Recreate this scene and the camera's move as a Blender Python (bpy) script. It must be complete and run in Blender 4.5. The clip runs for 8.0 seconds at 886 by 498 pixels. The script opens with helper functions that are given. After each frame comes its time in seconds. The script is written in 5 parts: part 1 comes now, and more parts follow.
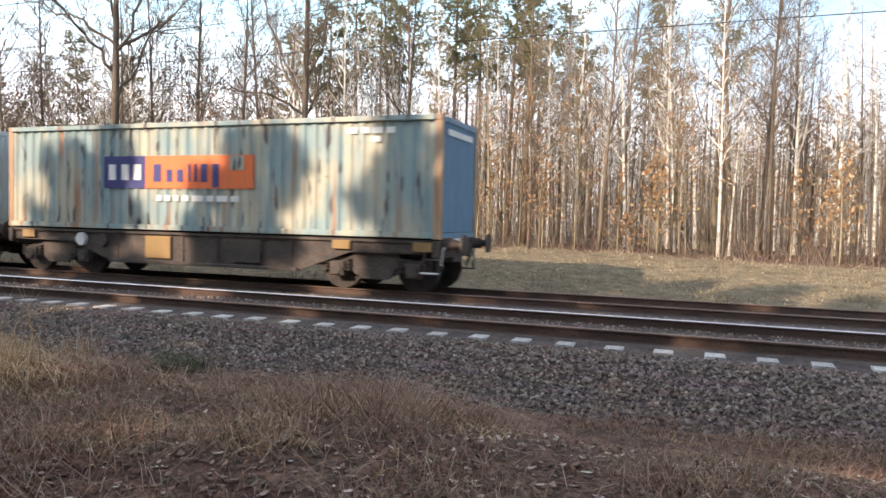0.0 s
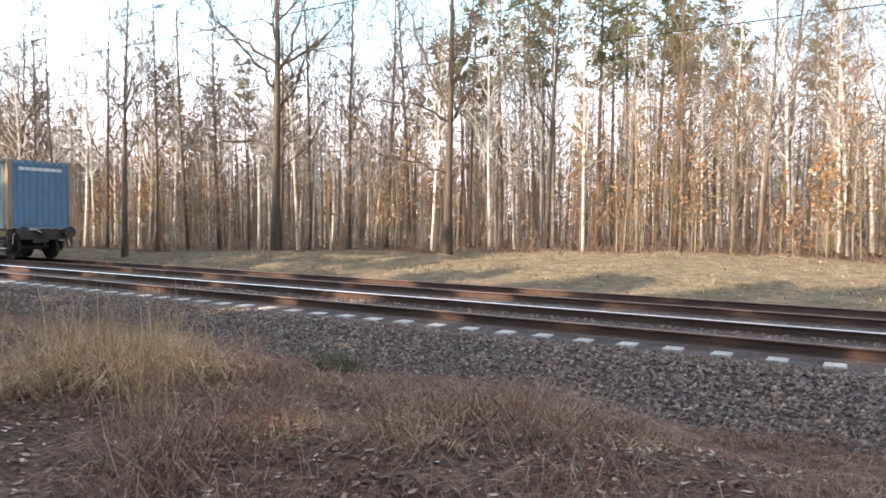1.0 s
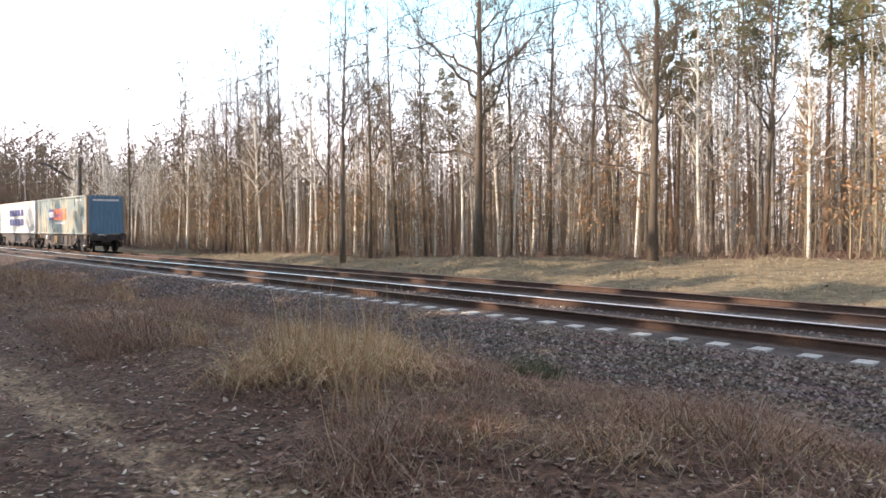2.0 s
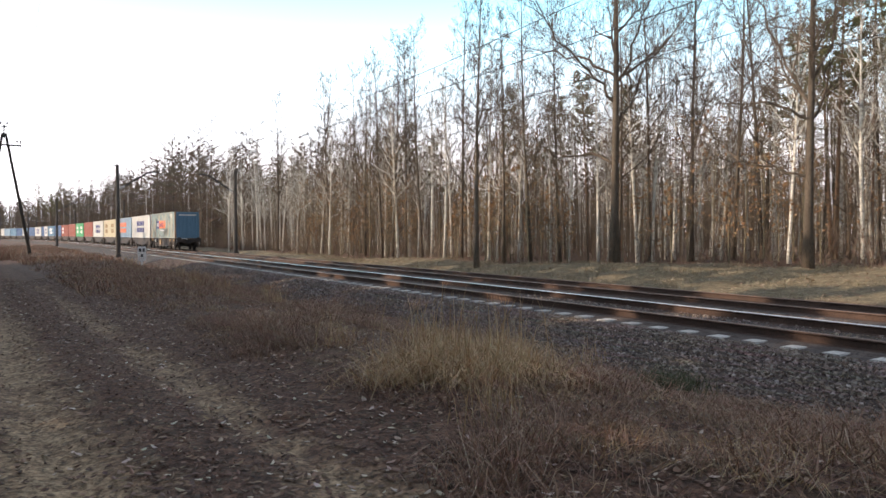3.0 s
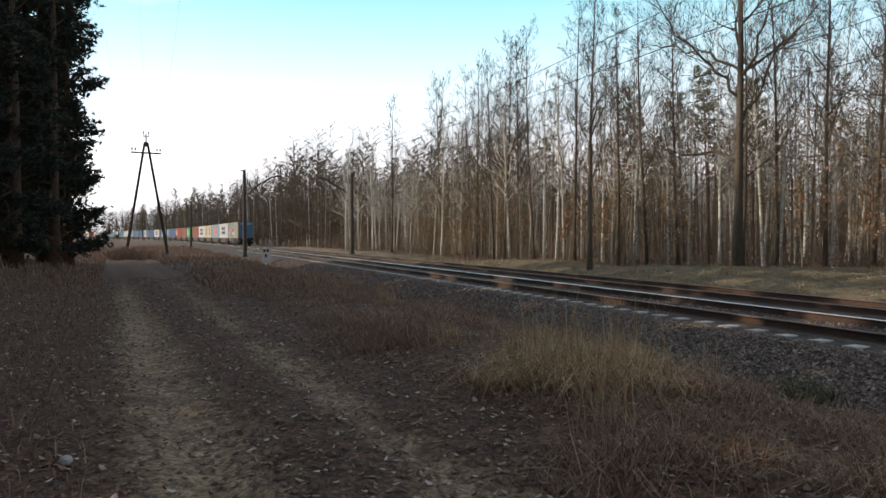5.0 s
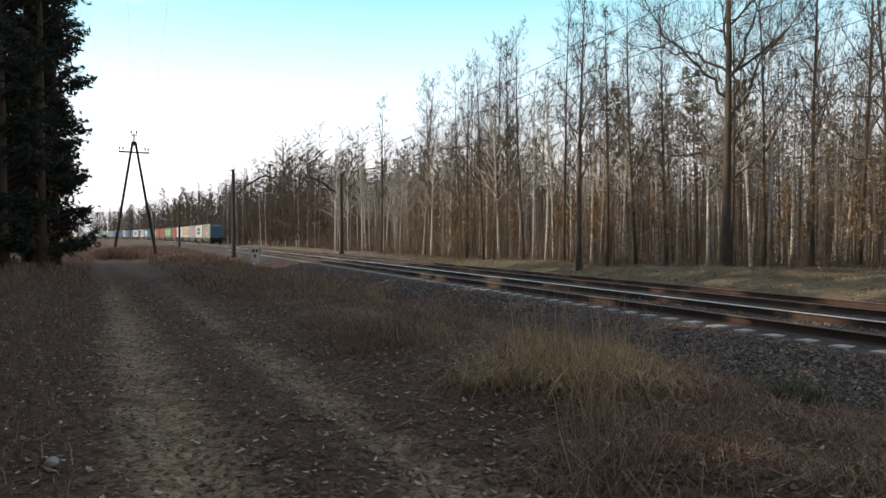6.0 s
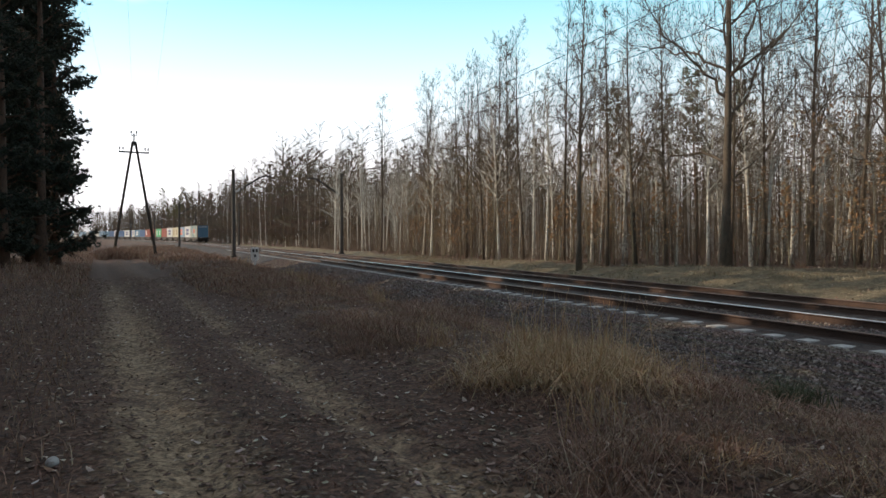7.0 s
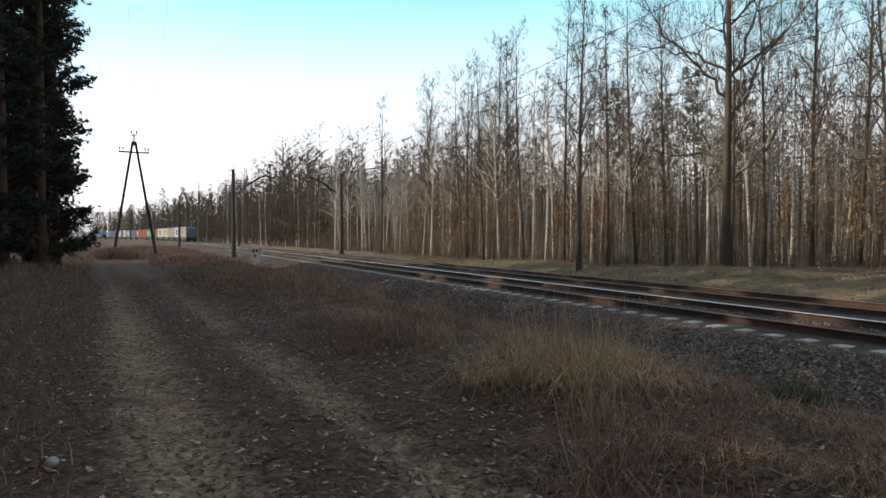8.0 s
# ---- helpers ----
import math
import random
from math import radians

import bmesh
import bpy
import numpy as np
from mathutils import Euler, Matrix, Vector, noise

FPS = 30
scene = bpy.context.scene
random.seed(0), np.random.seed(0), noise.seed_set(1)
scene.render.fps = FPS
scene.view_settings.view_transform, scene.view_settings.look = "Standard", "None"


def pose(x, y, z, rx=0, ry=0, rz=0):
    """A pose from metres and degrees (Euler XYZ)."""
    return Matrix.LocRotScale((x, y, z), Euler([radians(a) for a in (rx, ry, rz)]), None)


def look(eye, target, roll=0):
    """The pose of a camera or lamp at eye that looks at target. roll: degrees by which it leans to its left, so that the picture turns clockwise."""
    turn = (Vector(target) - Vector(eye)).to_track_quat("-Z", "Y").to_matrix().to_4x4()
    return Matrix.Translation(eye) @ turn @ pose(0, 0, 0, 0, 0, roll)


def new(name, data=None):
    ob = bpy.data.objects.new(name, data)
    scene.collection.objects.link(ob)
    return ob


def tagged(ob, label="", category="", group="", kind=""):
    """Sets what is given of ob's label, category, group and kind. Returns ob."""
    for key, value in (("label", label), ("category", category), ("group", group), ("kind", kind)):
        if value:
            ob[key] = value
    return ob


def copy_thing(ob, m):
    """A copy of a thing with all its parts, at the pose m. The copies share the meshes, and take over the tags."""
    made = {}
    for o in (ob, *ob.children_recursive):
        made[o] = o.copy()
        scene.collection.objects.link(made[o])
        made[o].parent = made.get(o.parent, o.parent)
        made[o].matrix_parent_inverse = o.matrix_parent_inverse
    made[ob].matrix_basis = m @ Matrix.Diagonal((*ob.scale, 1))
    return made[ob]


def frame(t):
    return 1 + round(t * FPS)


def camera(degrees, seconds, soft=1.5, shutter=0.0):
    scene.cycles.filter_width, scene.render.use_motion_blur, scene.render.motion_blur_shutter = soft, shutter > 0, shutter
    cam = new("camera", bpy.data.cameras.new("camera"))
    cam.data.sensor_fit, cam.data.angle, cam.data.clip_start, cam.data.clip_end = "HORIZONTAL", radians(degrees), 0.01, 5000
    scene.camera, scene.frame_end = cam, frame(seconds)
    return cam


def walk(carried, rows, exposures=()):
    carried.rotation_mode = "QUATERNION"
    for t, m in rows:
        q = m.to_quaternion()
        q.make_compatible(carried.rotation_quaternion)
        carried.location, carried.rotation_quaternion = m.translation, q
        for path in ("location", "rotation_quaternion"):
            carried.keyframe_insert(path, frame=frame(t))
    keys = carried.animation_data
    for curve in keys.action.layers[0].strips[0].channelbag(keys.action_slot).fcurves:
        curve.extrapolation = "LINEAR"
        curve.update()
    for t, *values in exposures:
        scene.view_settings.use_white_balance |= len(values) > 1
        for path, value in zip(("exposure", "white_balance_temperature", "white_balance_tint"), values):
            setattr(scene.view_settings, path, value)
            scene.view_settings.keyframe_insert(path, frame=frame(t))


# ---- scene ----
# ---------- camera ----------
EYE_Z = 1.60
cam = camera(64.2, 8.0, soft=1.5, shutter=0.12)
# seconds, heading to the left of +Y, pitch, lean
TURNS = [(0.0, 14.70, -2.29, 1.29), (0.3, 15.65, -2.29, 1.20), (0.5, 17.08, -2.29, 1.12), (0.8, 22.45, -2.18, 0.85),
         (1.0, 26.36, -2.09, 0.62), (1.2, 30.30, -1.98, 0.40), (1.5, 35.83, -1.81, 0.20), (2.0, 42.52, -1.67, -0.03), (2.2, 45.30, -1.52, -0.09),
         (2.7, 50.6, -1.32, -0.12), (3.3, 55.85, -1.16, -0.13), (3.5, 57.41, -1.12, -0.13), (4.0, 60.97, -1.05, -0.23),
         (4.2, 62.1, -1.06, -0.2), (4.6, 62.75, -1.08, -0.12), (5.1, 62.2, -1.10, -0.05), (5.5, 61.85, -1.10, -0.02), (6.0, 61.5, -1.08, 0.0), (7.0, 61.5, -1.08, 0.0), (8.0, 61.5, -1.08, 0.0)]
EXPOSURES = [(0.0, 0.52, 6550, 21), (1.0, 0.85, 6550, 22), (2.0, 0.58, 6550, 22), (3.3, -0.3, 6500, 19), (4.0, -0.58, 6500, 17), (5.5, -0.72, 6450, 14), (8.0, -0.72, 6450, 14)]
walk(cam, [(t, pose(0, 0, EYE_Z, 90 + p, -r, y)) for t, y, p, r in TURNS], EXPOSURES)

# ---------- sky and sun ----------
SUN_FROM = 150.0      # degrees to the left of +Y from which the sun shines
SUN_UP = 24.0
sun_dir = Vector((-math.sin(radians(SUN_FROM)) * math.cos(radians(SUN_UP)), math.cos(radians(SUN_FROM)) * math.cos(radians(SUN_UP)), math.sin(radians(SUN_UP))))
world = bpy.data.worlds.new("sky")
scene.world = world
world.use_nodes = True
wt = world.node_tree
wt.nodes.clear()
w_out = wt.nodes.new("ShaderNodeOutputWorld")
w_bg = wt.nodes.new("ShaderNodeBackground")
w_sky = wt.nodes.new("ShaderNodeTexSky")
w_sky.sky_type, w_sky.sun_disc = "NISHITA", False
w_sky.sun_elevation, w_sky.sun_rotation = radians(SUN_UP), radians(-SUN_FROM)
w_sky.air_density, w_sky.dust_density, w_sky.ozone_density = 1.0, 1.6, 1.0
w_co = wt.nodes.new("ShaderNodeTexCoord")
w_map = wt.nodes.new("ShaderNodeMapping")
w_map.inputs["Scale"].default_value = (1.0, 1.0, 3.2)
w_map.inputs["Location"].default_value = (0.55, 0.2, 0.4)
w_noise = wt.nodes.new("ShaderNodeTexNoise")
w_noise.inputs["Scale"].default_value, w_noise.inputs["Detail"].default_value = 2.3, 6
w_ramp = wt.nodes.new("ShaderNodeValToRGB")
w_ramp.color_ramp.elements[0].position, w_ramp.color_ramp.elements[1].position = 0.60, 0.80
w_sep = wt.nodes.new("ShaderNodeSeparateXYZ")
w_haze = wt.nodes.new("ShaderNodeValToRGB")      # milky haze low down, clear cyan higher up
w_haze.color_ramp.elements[0].position, w_haze.color_ramp.elements[0].color = 0.10, (1.0, 1.0, 1.0, 1)
w_haze.color_ramp.elements[1].position, w_haze.color_ramp.elements[1].color = 0.34, (0.28, 0.74, 0.86, 1)
w_haze.color_ramp.elements.new(0.80).color = (1.0, 1.0, 1.0, 1)      # white added overhead, out of view, to fill the shaded ground
w_gain = wt.nodes.new("ShaderNodeVectorMath")
w_gain.operation = "SCALE"
w_gain.inputs["Scale"].default_value = 24.0
w_thick = wt.nodes.new("ShaderNodeMapRange")     # the haze thins out towards the zenith
w_thick.inputs["From Max"].default_value, w_thick.inputs["To Min"].default_value, w_thick.inputs["To Max"].default_value = 0.75, 0.9, 0.22
w_side = wt.nodes.new("ShaderNodeMapRange")      # and away from the bright quarter of the sky
w_side.inputs["From Min"].default_value, w_side.inputs["From Max"].default_value = 0.1, -0.6
w_side.inputs["To Min"].default_value, w_side.inputs["To Max"].default_value = 0.3, 1.0
w_share = wt.nodes.new("ShaderNodeMath")
w_share.operation = "MULTIPLY"
w_veil = wt.nodes.new("ShaderNodeMixRGB")
wt.links.new(w_co.outputs["Generated"], w_sep.inputs["Vector"])
wt.links.new(w_sep.outputs["Z"], w_haze.inputs["Fac"])
wt.links.new(w_haze.outputs["Color"], w_gain.inputs[0])
wt.links.new(w_gain.outputs["Vector"], w_veil.inputs[2])
wt.links.new(w_sep.outputs["Z"], w_thick.inputs["Value"])
wt.links.new(w_sep.outputs["X"], w_side.inputs["Value"])
wt.links.new(w_thick.outputs["Result"], w_share.inputs[0])
wt.links.new(w_side.outputs["Result"], w_share.inputs[1])
wt.links.new(w_share.outputs["Value"], w_veil.inputs[0])
w_mix = wt.nodes.new("ShaderNodeMixRGB")
w_mix.inputs[2].default_value = (21.0, 22.0, 22.5, 1)
wt.links.new(w_co.outputs["Generated"], w_map.inputs["Vector"])
wt.links.new(w_map.outputs["Vector"], w_noise.inputs["Vector"])
wt.links.new(w_noise.outputs["Fac"], w_ramp.inputs["Fac"])
wt.links.new(w_ramp.outputs["Color"], w_mix.inputs[0])
wt.links.new(w_sky.outputs["Color"], w_veil.inputs[1])
wt.links.new(w_veil.outputs["Color"], w_mix.inputs[1])
wt.links.new(w_mix.outputs["Color"], w_bg.inputs["Color"])
w_bg.inputs["Strength"].default_value = 0.13
wt.links.new(w_bg.outputs["Background"], w_out.inputs["Surface"])
sun = new("sun", bpy.data.lights.new("sun", "SUN"))
sun.data.energy, sun.data.angle, sun.data.color = 5.0, radians(0.6), (1.0, 0.83, 0.61)
sun.matrix_basis = look(sun_dir * 100, (0, 0, 0))


# ---------- materials ----------
def surface(name, c1, c2, c3=None, scale=2.0, fine=30.0, rough=0.85, metal=0.0, bump=0.3, stretch=(1, 1, 1), vary=0.0):
    """Two tones mixed by coarse noise and a third by fine noise, with relief."""
    m = bpy.data.materials.new(name)
    m.use_nodes = True
    t = m.node_tree
    b = t.nodes["Principled BSDF"]
    b.inputs["Roughness"].default_value, b.inputs["Metallic"].default_value = rough, metal
    co = t.nodes.new("ShaderNodeTexCoord")
    mp = t.nodes.new("ShaderNodeMapping")
    mp.inputs["Scale"].default_value = stretch
    t.links.new(co.outputs["Object"], mp.inputs["Vector"])
    n1, n2 = t.nodes.new("ShaderNodeTexNoise"), t.nodes.new("ShaderNodeTexNoise")
    n1.inputs["Scale"].default_value, n2.inputs["Scale"].default_value = scale, fine
    n1.inputs["Detail"].default_value, n2.inputs["Detail"].default_value = 5, 4
    for n in (n1, n2):
        t.links.new(mp.outputs["Vector"], n.inputs["Vector"])
    r1, r2 = t.nodes.new("ShaderNodeValToRGB"), t.nodes.new("ShaderNodeValToRGB")
    r1.color_ramp.elements[0].position, r1.color_ramp.elements[1].position = 0.36, 0.64
    r1.color_ramp.elements[0].color, r1.color_ramp.elements[1].color = (*c1, 1), (*c2, 1)
    r2.color_ramp.elements[0].position, r2.color_ramp.elements[1].position = 0.5, 0.72
    t.links.new(n1.outputs["Fac"], r1.inputs["Fac"])
    t.links.new(n2.outputs["Fac"], r2.inputs["Fac"])
    mx = t.nodes.new("ShaderNodeMixRGB")
    mx.inputs[2].default_value = (*(c3 or tuple(0.6 * v for v in c1)), 1)
    t.links.new(r2.outputs["Color"], mx.inputs[0])
    t.links.new(r1.outputs["Color"], mx.inputs[1])
    last = mx.outputs["Color"]
    if vary:
        oi = t.nodes.new("ShaderNodeObjectInfo")
        hs = t.nodes.new("ShaderNodeHueSaturation")
        mr = t.nodes.new("ShaderNodeMapRange")
        mr.inputs["To Min"].default_value, mr.inputs["To Max"].default_value = 1 - vary, 1 + vary
        t.links.new(oi.outputs["Random"], mr.inputs["Value"])
        t.links.new(mr.outputs["Result"], hs.inputs["Value"])
        t.links.new(last, hs.inputs["Color"])
        last = hs.outputs["Color"]
    t.links.new(last, b.inputs["Base Color"])
    if bump:
        bp = t.nodes.new("ShaderNodeBump")
        bp.inputs["Strength"].default_value, bp.inputs["Distance"].default_value = bump, 0.02
        t.links.new(n2.outputs["Fac"], bp.inputs["Height"])
        t.links.new(bp.outputs["Normal"], b.inputs["Normal"])
    return m


def by_piece(name, tones, rough=0.85, fine=40.0):
    """Loose pieces in one mesh: each takes its own tone."""
    m = bpy.data.materials.new(name)
    m.use_nodes = True
    t = m.node_tree
    b = t.nodes["Principled BSDF"]
    b.inputs["Roughness"].default_value = rough
    g = t.nodes.new("ShaderNodeNewGeometry")
    r = t.nodes.new("ShaderNodeValToRGB")
    r.color_ramp.elements[0].position, r.color_ramp.elements[0].color = 0.0, (*tones[0], 1)
    r.color_ramp.elements[1].position, r.color_ramp.elements[1].color = 1.0, (*tones[-1], 1)
    for i, c in enumerate(tones[1:-1]):
        r.color_ramp.elements.new((i + 1) / (len(tones) - 1)).color = (*c, 1)
    n = t.nodes.new("ShaderNodeTexNoise")
    n.inputs["Scale"].default_value = fine
    mx = t.nodes.new("ShaderNodeMixRGB")
    mx.blend_type = "MULTIPLY"
    mx.inputs[0].default_value = 0.5
    t.links.new(g.outputs["Random Per Island"], r.inputs["Fac"])
    t.links.new(r.outputs["Color"], mx.inputs[1])
    t.links.new(n.outputs["Color"], mx.inputs[2])
    gm = t.nodes.new("ShaderNodeGamma")
    gm.inputs["Gamma"].default_value = 0.85
    t.links.new(mx.outputs["Color"], gm.inputs["Color"])
    t.links.new(gm.outputs["Color"], b.inputs["Base Color"])
    return m


M_BARK = surface("bark_dark", (0.11, 0.085, 0.062), (0.19, 0.15, 0.11), (0.065, 0.052, 0.04), 3, 26, 0.9, bump=0.6, stretch=(1, 1, 0.25), vary=0.3)
M_BARK_LIGHT = surface("bark_grey", (0.23, 0.195, 0.125), (0.35, 0.30, 0.20), (0.12, 0.10, 0.07), 3, 26, 0.9, bump=0.5, stretch=(1, 1, 0.25), vary=0.3)
# bark for the inner stems, the wood's own shade darkened into its tones
M_BARK_SHADED = surface("bark_shaded", (0.12, 0.092, 0.064), (0.20, 0.158, 0.108), (0.07, 0.055, 0.04), 3, 26, 0.9, bump=0.4, stretch=(1, 1, 0.25))
M_BIRCH = surface("bark_birch", (0.78, 0.75, 0.66), (0.86, 0.83, 0.74), (0.26, 0.225, 0.18), 3, 5, 0.75, bump=0.3, stretch=(0.6, 0.6, 1.6), vary=0.2)
M_PINE = surface("bark_pine", (0.27, 0.155, 0.09), (0.21, 0.135, 0.088), (0.13, 0.085, 0.06), 1.2, 14, 0.9, bump=0.6, stretch=(1, 1, 0.4), vary=0.2)
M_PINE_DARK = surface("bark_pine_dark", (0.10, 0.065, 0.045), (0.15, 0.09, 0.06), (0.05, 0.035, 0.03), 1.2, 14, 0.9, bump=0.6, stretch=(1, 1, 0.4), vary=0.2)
M_TWIG = by_piece("twigs", [(0.15, 0.105, 0.07), (0.22, 0.155, 0.105), (0.18, 0.135, 0.092)])
M_TWIG_PALE = by_piece("twigs_pale", [(0.20, 0.148, 0.10), (0.27, 0.20, 0.135), (0.22, 0.17, 0.12)])
M_TWIG_DARK = by_piece("twigs_dark", [(0.12, 0.092, 0.068), (0.17, 0.13, 0.096), (0.10, 0.078, 0.06)])
M_NEEDLE = by_piece("needles", [(0.12, 0.13, 0.05), (0.18, 0.185, 0.075), (0.26, 0.235, 0.11)])
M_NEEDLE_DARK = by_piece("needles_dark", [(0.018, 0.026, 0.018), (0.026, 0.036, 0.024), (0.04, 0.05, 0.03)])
M_DRYLEAF = by_piece("dry_leaves", [(0.30, 0.14, 0.055), (0.42, 0.23, 0.10), (0.50, 0.33, 0.18)])
M_LITTER = by_piece("fallen_leaves", [(0.26, 0.145, 0.085), (0.36, 0.215, 0.13), (0.22, 0.12, 0.075), (0.50, 0.35, 0.235), (0.70, 0.56, 0.43)], 0.85)
M_PALE = by_piece("pale_leaves", [(0.58, 0.44, 0.32), (0.70, 0.57, 0.44), (0.80, 0.70, 0.57)], 0.8)
M_MULCH = by_piece("leaf_mulch", [(0.055, 0.03, 0.022), (0.12, 0.066, 0.043), (0.085, 0.047, 0.032), (0.20, 0.118, 0.076), (0.10, 0.055, 0.036), (0.40, 0.26, 0.17)], 0.9)
M_GRASS = by_piece("dry_grass", [(0.19, 0.095, 0.064), (0.36, 0.19, 0.112), (0.42, 0.26, 0.165), (0.25, 0.135, 0.088), (0.56, 0.42, 0.28)])
M_STRAW = by_piece("straw", [(0.48, 0.27, 0.115), (0.60, 0.38, 0.18), (0.72, 0.55, 0.33)])
M_BANK = by_piece("bank_straw", [(0.20, 0.165, 0.095), (0.31, 0.255, 0.155), (0.42, 0.345, 0.22)])
M_GREEN = by_piece("green_grass", [(0.045, 0.065, 0.025), (0.07, 0.085, 0.035), (0.12, 0.12, 0.05)])
M_STONE = by_piece("ballast", [(0.085, 0.06, 0.05), (0.20, 0.146, 0.118), (0.29, 0.22, 0.18), (0.135, 0.092, 0.072), (0.235, 0.165, 0.125), (0.44, 0.37, 0.315)])
M_BED = surface("ballast_bed", (0.07, 0.054, 0.046), (0.125, 0.098, 0.083), (0.035, 0.029, 0.026), 5, 24, 0.95, bump=1.0)
M_SLEEPER = surface("sleeper_concrete", (0.46, 0.44, 0.41), (0.58, 0.56, 0.52), (0.27, 0.235, 0.20), 4, 30, 0.85, bump=0.2, vary=0.15)
M_RUST = surface("rail_rust", (0.065, 0.038, 0.028), (0.10, 0.058, 0.04), (0.045, 0.028, 0.022), 2, 30, 0.8, bump=0.2)
M_DULL = surface("rail_head_dull", (0.22, 0.15, 0.115), (0.28, 0.20, 0.16), (0.16, 0.10, 0.08), 2, 40, 0.5, 0.6, bump=0.05)
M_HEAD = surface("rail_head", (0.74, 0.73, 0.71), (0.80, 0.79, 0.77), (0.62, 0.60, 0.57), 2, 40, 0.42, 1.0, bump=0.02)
M_STEEL = surface("wagon_steel", (0.055, 0.045, 0.04), (0.10, 0.075, 0.06), (0.03, 0.026, 0.024), 2.5, 18, 0.7, bump=0.2)
M_WHEEL = surface("wheel_steel", (0.03, 0.025, 0.023), (0.06, 0.048, 0.04), (0.02, 0.018, 0.017), 4, 25, 0.6, 0.3, bump=0.1)
M_WOODPOLE = surface("pole_wood", (0.055, 0.045, 0.035), (0.085, 0.07, 0.055), (0.03, 0.026, 0.02), 2, 30, 0.9, bump=0.4, stretch=(1, 1, 0.1))
M_MAST = surface("mast_concrete", (0.085, 0.075, 0.066), (0.12, 0.105, 0.092), (0.06, 0.052, 0.046), 2, 25, 0.85, bump=0.2)
M_METAL = surface("weathered_steel", (0.07, 0.066, 0.06), (0.11, 0.10, 0.095), (0.05, 0.047, 0.043), 4, 40, 0.6, 0.4, bump=0.05)
M_WIRE = surface("wire", (0.05, 0.045, 0.04), (0.07, 0.065, 0.06), None, 4, 40, 0.6, 0.5, bump=0)
M_WHITE = surface("white_enamel", (0.75, 0.75, 0.73), (0.80, 0.80, 0.78), (0.55, 0.53, 0.5), 2, 12, 0.5, bump=0)
M_BLACK = surface("black_paint", (0.02, 0.02, 0.02), (0.03, 0.03, 0.03), None, 2, 12, 0.6, bump=0)


def ground_material():
    """Bare sand, leaf litter and dry turf, spread by the zone attribute."""
    m = bpy.data.materials.new("ground")
    m.use_nodes = True
    t = m.node_tree
    b = t.nodes["Principled BSDF"]
    b.inputs["Roughness"].default_value = 0.95
    at = t.nodes.new("ShaderNodeAttribute")
    at.attribute_name = "zone"
    sep = t.nodes.new("ShaderNodeSeparateColor")
    t.links.new(at.outputs["Color"], sep.inputs["Color"])
    co = t.nodes.new("ShaderNodeTexCoord")

    def tones(scale, c1, c2, detail=8):
        n = t.nodes.new("ShaderNodeTexNoise")
        n.inputs["Scale"].default_value, n.inputs["Detail"].default_value, n.inputs["Roughness"].default_value = scale, detail, 0.7
        t.links.new(co.outputs["Object"], n.inputs["Vector"])
        r = t.nodes.new("ShaderNodeValToRGB")
        r.color_ramp.elements[0].position, r.color_ramp.elements[1].position = 0.35, 0.66
        r.color_ramp.elements[0].color, r.color_ramp.elements[1].color = (*c1, 1), (*c2, 1)
        t.links.new(n.outputs["Fac"], r.inputs["Fac"])
        return r.outputs["Color"], n.outputs["Fac"]
    litter, h = tones(6.0, (0.062, 0.032, 0.021), (0.21, 0.116, 0.074))
    sand, _ = tones(7.0, (0.20, 0.13, 0.076), (0.47, 0.345, 0.215))
    turf, _ = tones(2.4, (0.12, 0.10, 0.06), (0.31, 0.26, 0.16))
    fine, hf = tones(20.0, (0.28, 0.27, 0.26), (1.55, 1.5, 1.45), 6)
    ragged = t.nodes.new("ShaderNodeTexNoise")
    ragged.inputs["Scale"].default_value, ragged.inputs["Detail"].default_value = 3.5, 6
    t.links.new(co.outputs["Object"], ragged.inputs["Vector"])

    def share(channel):
        a = t.nodes.new("ShaderNodeMath")
        a.operation = "ADD"
        t.links.new(sep.outputs[channel], a.inputs[0])
        t.links.new(ragged.outputs["Fac"], a.inputs[1])
        r = t.nodes.new("ShaderNodeMapRange")
        r.inputs["From Min"].default_value, r.inputs["From Max"].default_value = 0.72, 1.25
        t.links.new(a.outputs["Value"], r.inputs["Value"])
        return r.outputs["Result"]
    m1, m2, m3 = (t.nodes.new("ShaderNodeMixRGB") for _ in range(3))
    t.links.new(share("Red"), m1.inputs[0])
    t.links.new(litter, m1.inputs[1])
    t.links.new(sand, m1.inputs[2])
    t.links.new(share("Green"), m2.inputs[0])
    t.links.new(m1.outputs["Color"], m2.inputs[1])
    t.links.new(turf, m2.inputs[2])
    m3.blend_type = "MULTIPLY"
    m3.inputs[0].default_value = 1.0
    t.links.new(m2.outputs["Color"], m3.inputs[1])
    t.links.new(fine, m3.inputs[2])
    t.links.new(m3.outputs["Color"], b.inputs["Base Color"])
    bp = t.nodes.new("ShaderNodeBump")
    bp.inputs["Strength"].default_value, bp.inputs["Distance"].default_value = 0.8, 0.04
    t.links.new(h, bp.inputs["Height"])
    t.links.new(bp.outputs["Normal"], b.inputs["Normal"])
    return m


M_GROUND = ground_material()


# ---------- the plan ----------
GAUGE = 1.435
TRACK_GAP = 4.5
Y_NEAR = 10.38          # near track's centre line straight out from the camera
RAIL_NEAR, RAIL_FAR = 0.20, 0.05   # heights of the rail heads


